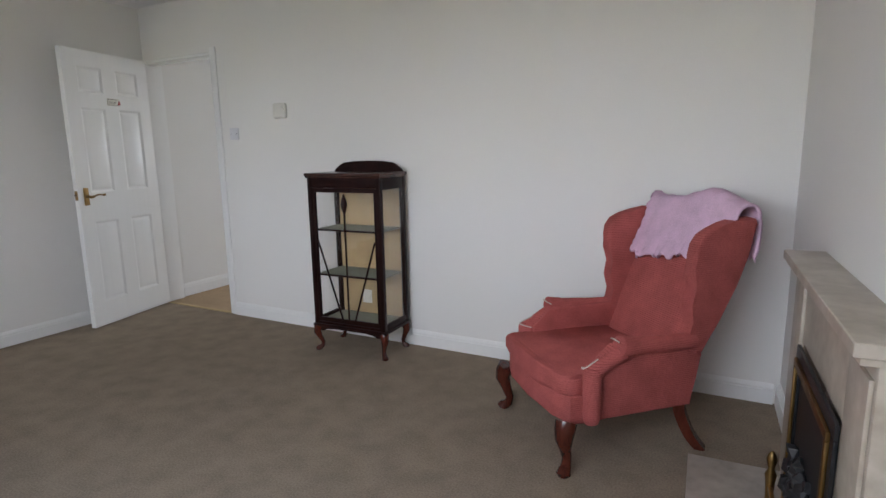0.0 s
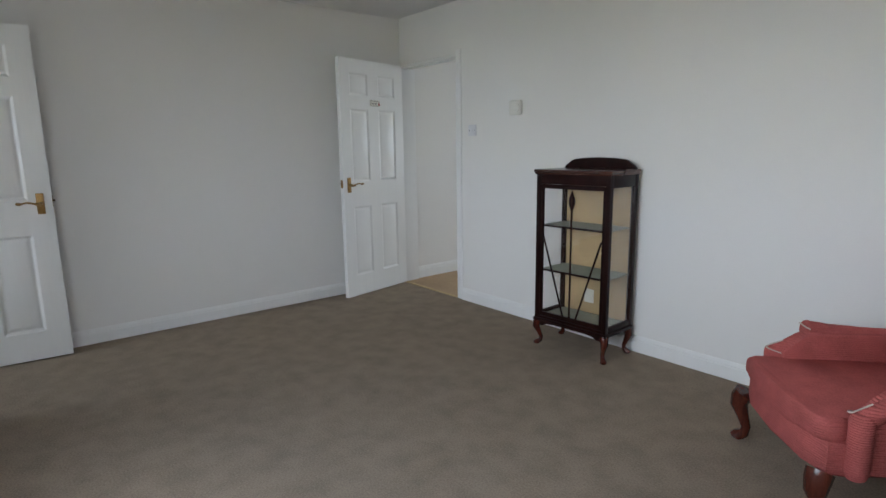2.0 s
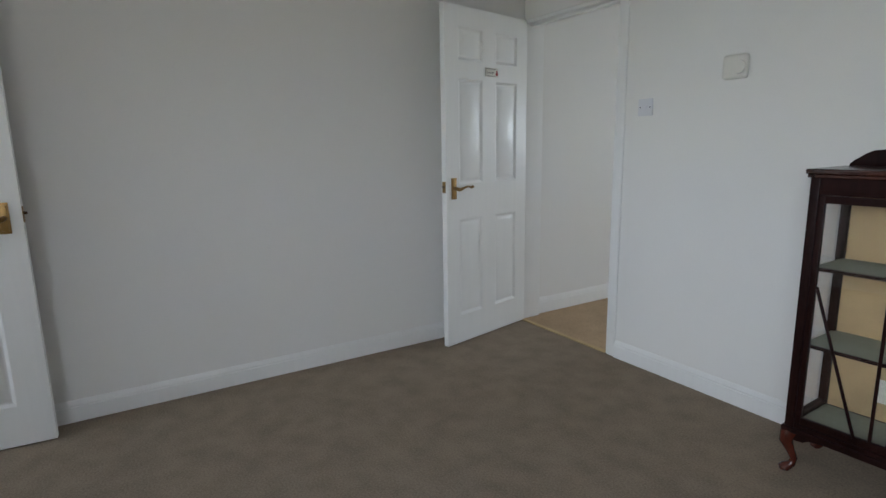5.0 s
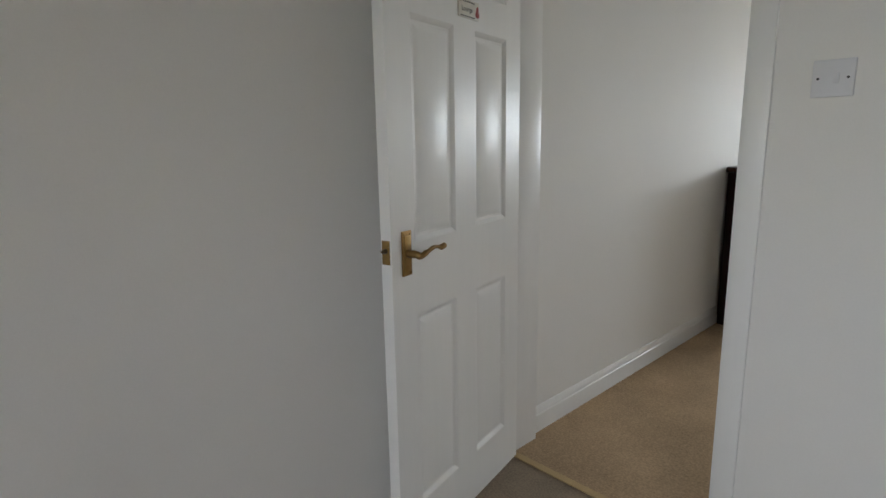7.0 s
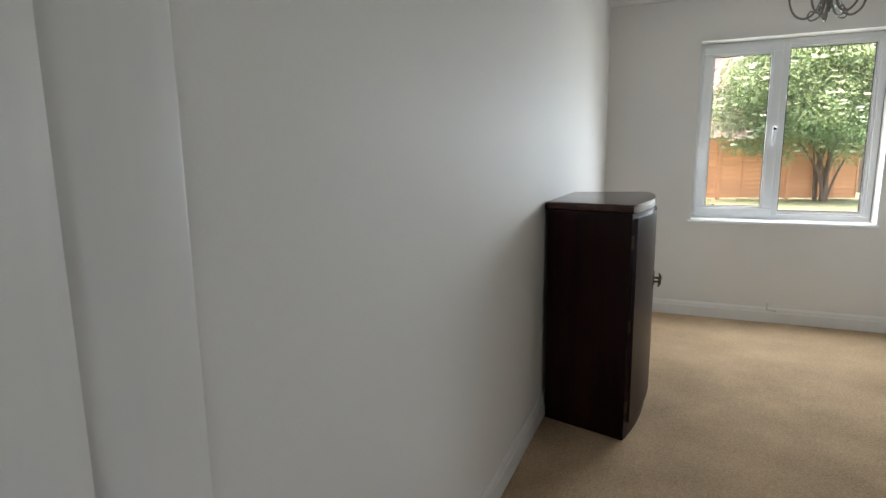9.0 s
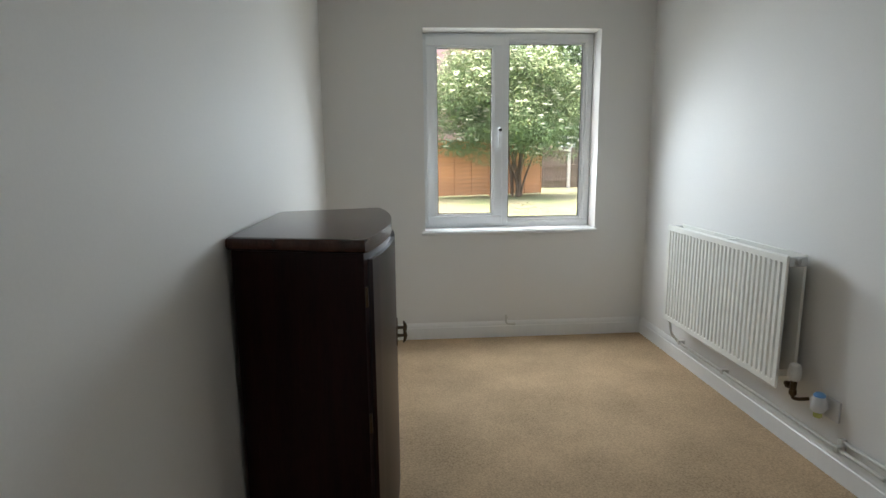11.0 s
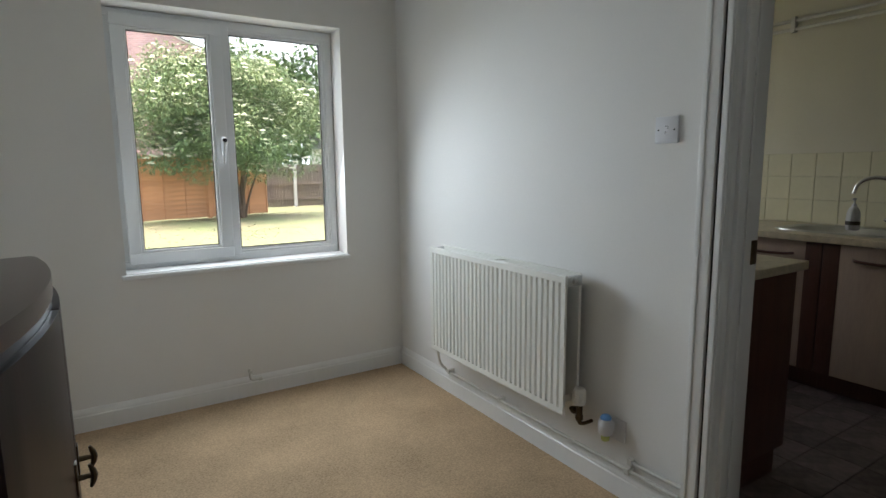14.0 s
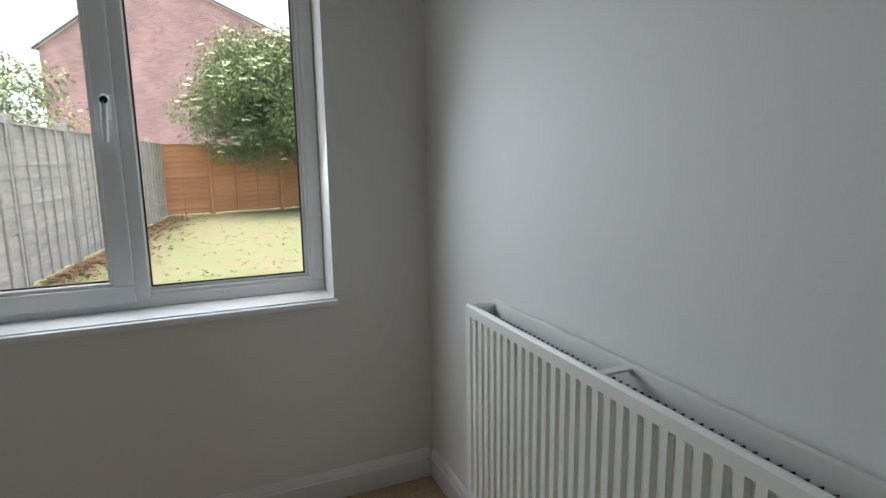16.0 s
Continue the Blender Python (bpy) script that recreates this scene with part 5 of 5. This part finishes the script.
def fence_run(start, end, wood, height, group, label, boards, battens):
    a, b = Vector(start), Vector(end)
    n = max(1, round((b - a).length / 1.87))
    step = (b - a) / n
    turn = math.degrees(math.atan2(step.y, step.x))
    for k in range(n):
        p = a + step * k
        fence_panel(pose(p.x, p.y, G - 0.02, 0, 0, turn), wood, step.length, height, group, label, boards, battens)


fence_run((-1.15, 4.75), (0.46, 18.75), GREY_WOOD, 1.80, "grey side fence panels", "silver-grey weathered overlap fence panel with battens", 12, 6)
fence_run((-0.35, 18.35), (5.35, 19.75), NEW_WOOD, 1.80, "brown end fence panels", "orange-brown overlap fence panel with posts", 13, 4)


def paling_fence(start, end):
    """An old close-board fence seen from its rail side."""
    a, b = Vector(start), Vector(end)
    n = 5
    step = (b - a) / n
    turn = math.degrees(math.atan2(step.y, step.x))
    length = step.length
    for k in range(n):
        p = a + step * k
        f = empty("paling_fence", "dark weathered close-board fence with rails and posts", "fence", "old fence bays", m=pose(p.x, p.y, G, 0, 0, turn))
        bm = bmesh.new()
        rnd = random.Random(40 + k)
        x = 0.0
        while x < length:
            add_box(bm, x, x + 0.095, 0.03, 0.045, 0.02, 1.62 + rnd.uniform(-0.02, 0.02))
            x += 0.104
        tagged(finish("palings", bm, DARK_WOOD, 0, f), kind="stuff")
        bm = bmesh.new()
        for z in (0.28, 0.85, 1.38):
            add_box(bm, 0, length, -0.045, 0.03, z, z + 0.085, 0.004)
        finish("rail", bm, DARK_WOOD, 0, f)
        bm = bmesh.new()
        add_box(bm, -0.055, 0.055, -0.09, 0.02, -0.05, 1.70, 0.004)
        finish("post", bm, GREY_WOOD, 0, f)


paling_fence((5.4, 22.6), (14.0, 22.4))


def leaf_mass(name, count, seed, clumps, size, m, parent, droop=0.5):
    """Leaves gathered in clumps: each a folded, pointed blade."""
    rng = np.random.default_rng(seed)
    c = np.array([k[:3] for k in clumps])
    r = np.array([k[3] for k in clumps])
    pick = rng.choice(len(clumps), count, p=r ** 2 / (r ** 2).sum())
    d = rng.normal(size=(count, 3))
    d /= np.linalg.norm(d, axis=1)[:, None]
    shell = rng.random(count) ** 0.35
    at = c[pick] + d * (r[pick] * shell)[:, None] * np.array([1.15, 1.15, 0.75])
    out = d * 0.8 + rng.normal(size=(count, 3)) * 0.6
    out[:, 2] -= droop
    out /= np.linalg.norm(out, axis=1)[:, None]
    side = np.cross(out, rng.normal(size=(count, 3)) * 0.35 + np.array([0, 0, 1.0]))
    side /= np.linalg.norm(side, axis=1)[:, None] + 1e-9
    up = np.cross(side, out)
    s = (size * rng.uniform(0.6, 1.3, count))[:, None]
    p = np.stack([at, at + out * s * 0.5 + side * s * 0.26 + up * s * 0.06, at + out * s, at + out * s * 0.5 - side * s * 0.26 + up * s * 0.06], 1).reshape(-1, 3)
    n = np.arange(count)[:, None] * 4
    f = np.concatenate([n + [[0, 1, 2]], n + [[0, 2, 3]]])
    me = bpy.data.meshes.new(name)
    me.from_pydata(p.tolist(), [], f.tolist())
    me.materials.append(m)
    ob = new(name, me)
    ob.parent = parent
    return tagged(ob, kind="stuff")


def make_clumps(rnd, count, centre, radii, size, floor):
    out = []
    while len(out) < count:
        v = Vector((rnd.gauss(0, 1), rnd.gauss(0, 1), rnd.gauss(0, 1))).normalized() * rnd.uniform(0.45, 1.0)
        p = (centre[0] + v.x * radii[0], centre[1] + v.y * radii[1], centre[2] + v.z * radii[2])
        if p[2] > floor + 0.35 * abs(noise.noise((p[0], p[1], 0))):
            out.append((*p, size * rnd.uniform(0.6, 1.25)))
    return out


def bush():
    b = empty("elder_bush", "large elder bush in creamy blossom before the fence", "bush", m=pose(4.25, 18.75, G))
    rnd = random.Random(21)
    clumps = make_clumps(rnd, 150, (-0.25, -0.35, 2.95), (2.6, 1.7, 1.65), 0.64, 1.05)
    clumps += [(-2.5, -0.7, 2.4, 0.55), (-2.3, -0.8, 3.2, 0.6), (-2.6, -0.6, 2.0, 0.4), (-3.0, -0.7, 2.6, 0.55), (-2.85, -0.7, 2.1, 0.45), (-2.9, -0.6, 3.1, 0.45), (-2.3, -0.7, 3.7, 0.5), (-1.2, -0.9, 1.35, 0.42), (-1.8, -0.9, 1.75, 0.45), (-2.4, -0.8, 1.6, 0.35), (0.2, -1.2, 1.3, 0.4), (1.2, -1.0, 1.4, 0.4), (1.9, -0.6, 1.7, 0.5), (2.3, -0.4, 2.0, 0.45), (0.5, -1.2, 1.75, 0.4), (-0.5, -1.0, 1.45, 0.3)]
    for k, (x, y) in enumerate(((0, 0), (0.12, 0.05), (-0.15, 0.04), (0.02, -0.12))):
        for j in range(3):
            c = clumps[(k * 17 + j * 9) % 100]
            end = (c[0] * 0.75, c[1] * 0.75, max(c[2], 2.2 + 0.2 * j))
            path = curve_points([(x, y, -0.05), (x * 1.1 + end[0] * 0.08, y * 1.1 + end[1] * 0.08, 0.55), (x + end[0] * 0.32, y + end[1] * 0.32, 1.2 + 0.15 * j), end], 5)
            bar("trunk" if j == 0 else "limb", path, [0.060 - 0.015 * (j > 0) - (0.040 - 0.010 * (j > 0)) * i / (len(path) - 1) for i in range(len(path))], BARK, b, 8)
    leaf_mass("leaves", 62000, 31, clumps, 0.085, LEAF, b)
    # paler leaves, on the upper clumps only
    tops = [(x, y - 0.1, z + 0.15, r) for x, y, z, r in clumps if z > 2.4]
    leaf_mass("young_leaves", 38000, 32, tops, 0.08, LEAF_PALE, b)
    # flat blossom heads on the outside of the crown
    vs, fs = [], []
    for _ in range(650):
        c = rnd.choice(clumps)
        a, e = rnd.uniform(3.4, 6.0), rnd.uniform(0.1, 1.3)
        x = c[0] + c[3] * 1.1 * math.cos(a) * math.cos(e)
        y = c[1] + c[3] * 1.1 * math.sin(a) * math.cos(e)
        z = c[2] + c[3] * 0.8 * math.sin(e)
        s = rnd.uniform(0.05, 0.10)
        for _ in range(9):
            t, q = rnd.uniform(0, 6.28), s * math.sqrt(rnd.random())
            px, py, pz = x + q * math.cos(t), y + q * math.sin(t) - 0.03, z + rnd.uniform(-0.015, 0.02)
            n = len(vs)
            w = 0.026
            vs += [(px - w, py - w * 0.6, pz - 0.012), (px + w, py - w * 0.6, pz - 0.012), (px + w * 0.7, py + w, pz + 0.014), (px - w * 0.7, py + w, pz + 0.014)]
            fs.append((n, n + 1, n + 2, n + 3))
    me = bpy.data.meshes.new("blossom")
    me.from_pydata(vs, [], fs)
    me.materials.append(BLOSSOM)
    ob = new("blossom", me)
    ob.parent = b
    tagged(ob, "flat creamy blossom heads", kind="stuff")


bush()


def tree(name, x, y, height, radii, seed, leaves, size, m, label, clump=0.9, low=0.35, group=""):
    t = empty(name, label, "tree", group, m=pose(x, y, G))
    rnd = random.Random(seed)
    cz = height - radii[2]
    clumps = make_clumps(rnd, 60, (0, 0, cz), radii, clump, height * low)
    bar("trunk", curve_points([(0, 0, -0.1), (0.05, 0.03, height * 0.25), (-0.05, 0, height * 0.5), (0, 0, height * 0.8)], 4), [height * 0.03 * (1 - 0.055 * k) for k in range(13)], BARK, t, 8)
    for k in range(6):
        c = clumps[k * 9]
        bar("limb", curve_points([(0, 0, height * (0.2 + 0.05 * k)), (c[0] * 0.4, c[1] * 0.4, (c[2] + height * 0.3) * 0.55), c[:3]], 4), [height * 0.012 * (1 - 0.09 * i) for i in range(9)], BARK, t, 6)
    leaf_mass("leaves", leaves, seed + 1, clumps, size, m, t)
    return t


tree("garden_tree", -3.6, 15.5, 3.75, (2.7, 1.7, 1.15), 51, 20000, 0.10, LEAF_PALE, "leafy green tree behind the side fence", 0.6, 0.45)
tree("far_tree", 11.5, 42, 10.5, (5.5, 4, 4.2), 61, 6000, 0.5, FAR_LEAF, "tall far green tree beyond the gardens", 1.7, 0.2, "far trees")
tree("far_tree", 19, 45, 11.5, (6, 4, 4.8), 62, 6000, 0.5, FAR_LEAF, "tall far green tree beyond the gardens", 1.8, 0.15, "far trees")
tree("far_tree", 25, 40, 9.5, (5, 4, 4.3), 63, 5000, 0.5, FAR_LEAF, "tall far green tree beyond the gardens", 1.6, 0.12, "far trees")


def brick_house():
    h = empty("brick_house", "red-brick house with a plain gable end beyond the fence", "house", m=pose(1.0, 26.0, G, 0, 0, -31))
    mid, half, eave, apex, deep = -1.03, 4.9, 5.85, 8.32, 9.0
    bm = bmesh.new()
    add_prism(bm, [(mid - half, -0.2), (mid + half, -0.2), (mid + half, eave), (mid, apex), (mid - half, eave)], lambda u, v, s: (u, deep * s, v))
    finish("wall", bm, BRICK, 0, h)
    bm = bmesh.new()
    for sx in (-1, 1):
        e = 0.22
        slope = (apex - eave) / half
        a = (mid, apex + 0.03)
        b = (mid + sx * (half + e), eave + 0.03 - slope * e)
        add_prism(bm, [a, b, (b[0], b[1] + 0.06), (mid, a[1] + 0.07)], lambda u, v, s: (u, -0.12 + (deep + 0.24) * s, v))
    finish("roof", bm, ROOF, 0, h)
    bm = bmesh.new()
    for sx in (-1, 1):
        slope = (apex - eave) / half
        a, b = (mid, apex - 0.02), (mid + sx * (half + 0.2), eave - 0.02 - slope * 0.2)
        add_prism(bm, [a, b, (b[0], b[1] + 0.06), (a[0], a[1] + 0.06)], lambda u, v, s: (u, -0.06 + 0.05 * s, v))
    finish("bargeboard", bm, RENDER_WALL, 0, h)


brick_house()


def bungalow():
    h = empty("bungalow", "white bungalow with a grey tiled roof far off", "house", m=pose(19.5, 38.0, G, 0, 0, -20))
    block("wall", -6, 6, 0, 7, -0.3, 2.9, RENDER_WALL, 0, h)
    bm = bmesh.new()
    add_prism(bm, [(-0.5, 2.85), (7.5, 2.85), (3.5, 5.3)], lambda u, v, s: (-6.4 + 12.8 * s, u, v))
    finish("roof", bm, ROOF, 0, h)
    block("window", -4.6, -3.0, -0.06, 0.02, 1.0, 2.3, GLASS, 0.01, h)


bungalow()

# ---- tiles, last ----
tiles = bpy.data.objects["wall_east_kitchen"]
bm = bmesh.new()
add_box(bm, -0.009, -0.0005, -0.0742, 0.0742, -0.0742, 0.0742, 0.0018, 1)
proto = finish("wall_tile", bm, CERAMIC, 35, tiles, (4.5, 1.5 + 0.075, 0.97))
for i in range(14):
    for j in range(3):
        if i or j:
            t = new("wall_tile", proto.data)
            t.parent = tiles
            t.location = (4.5, 1.575 + 0.1505 * i, 0.97 + 0.1505 * j)

fk = bpy.data.objects["floor_kitchen"]
pitch = 0.203
bm = bmesh.new()
w = pitch / 2 - 0.0015
add_box(bm, -w, w, -w, w, -0.007, 0.0, 0.001, 1)
base = finish("floor_tile", bm, SLATE, 35, fk, (2.48, 0.4, 0.0))
for i in range(8):
    for j in range(19):
        if i or j:
            t = new("floor_tile", base.data)
            t.parent = fk
            t.location = (2.48 + pitch * i, 0.4 + pitch * j, 0.0)


def into_pieces(names):
    """Makes each loose piece of the named parts a part of its own."""
    for ob in [o for o in scene.objects if o.type == "MESH" and o.parent and o.name.split(".")[0] in names]:
        bm = bmesh.new()
        bm.from_mesh(ob.data)
        left, groups = set(bm.verts), []
        while left:
            todo, group = [left.pop()], []
            while todo:
                v = todo.pop()
                group.append(v)
                for e in v.link_edges:
                    w = e.other_vert(v)
                    if w in left:
                        left.remove(w)
                        todo.append(w)
            groups.append({v.index for v in group})
        bm.free()
        if len(groups) < 2:
            continue
        source = ob.data
        for k, keep in enumerate(groups):
            bm = bmesh.new()
            bm.from_mesh(source)
            bmesh.ops.delete(bm, geom=[v for v in bm.verts if v.index not in keep], context="VERTS")
            me = bpy.data.meshes.new(source.name)
            bm.to_mesh(me)
            bm.free()
            me.materials.append(source.materials[0])
            if k == 0:
                ob.data = me
            else:
                twin = ob.copy()
                twin.data = me
                scene.collection.objects.link(twin)


into_pieces({"screw", "piping", "bleed_plug", "pipe_clip", "batten", "rail", "hinge", "glazing_bar", "tap_head", "bracket", "fret", "marking", "droplet", "roof", "bargeboard", "trim", "door"})
for ob in scene.objects:
    if ob.name.split(".")[0] in ("border", "coals"):
        tagged(ob, kind="stuff")
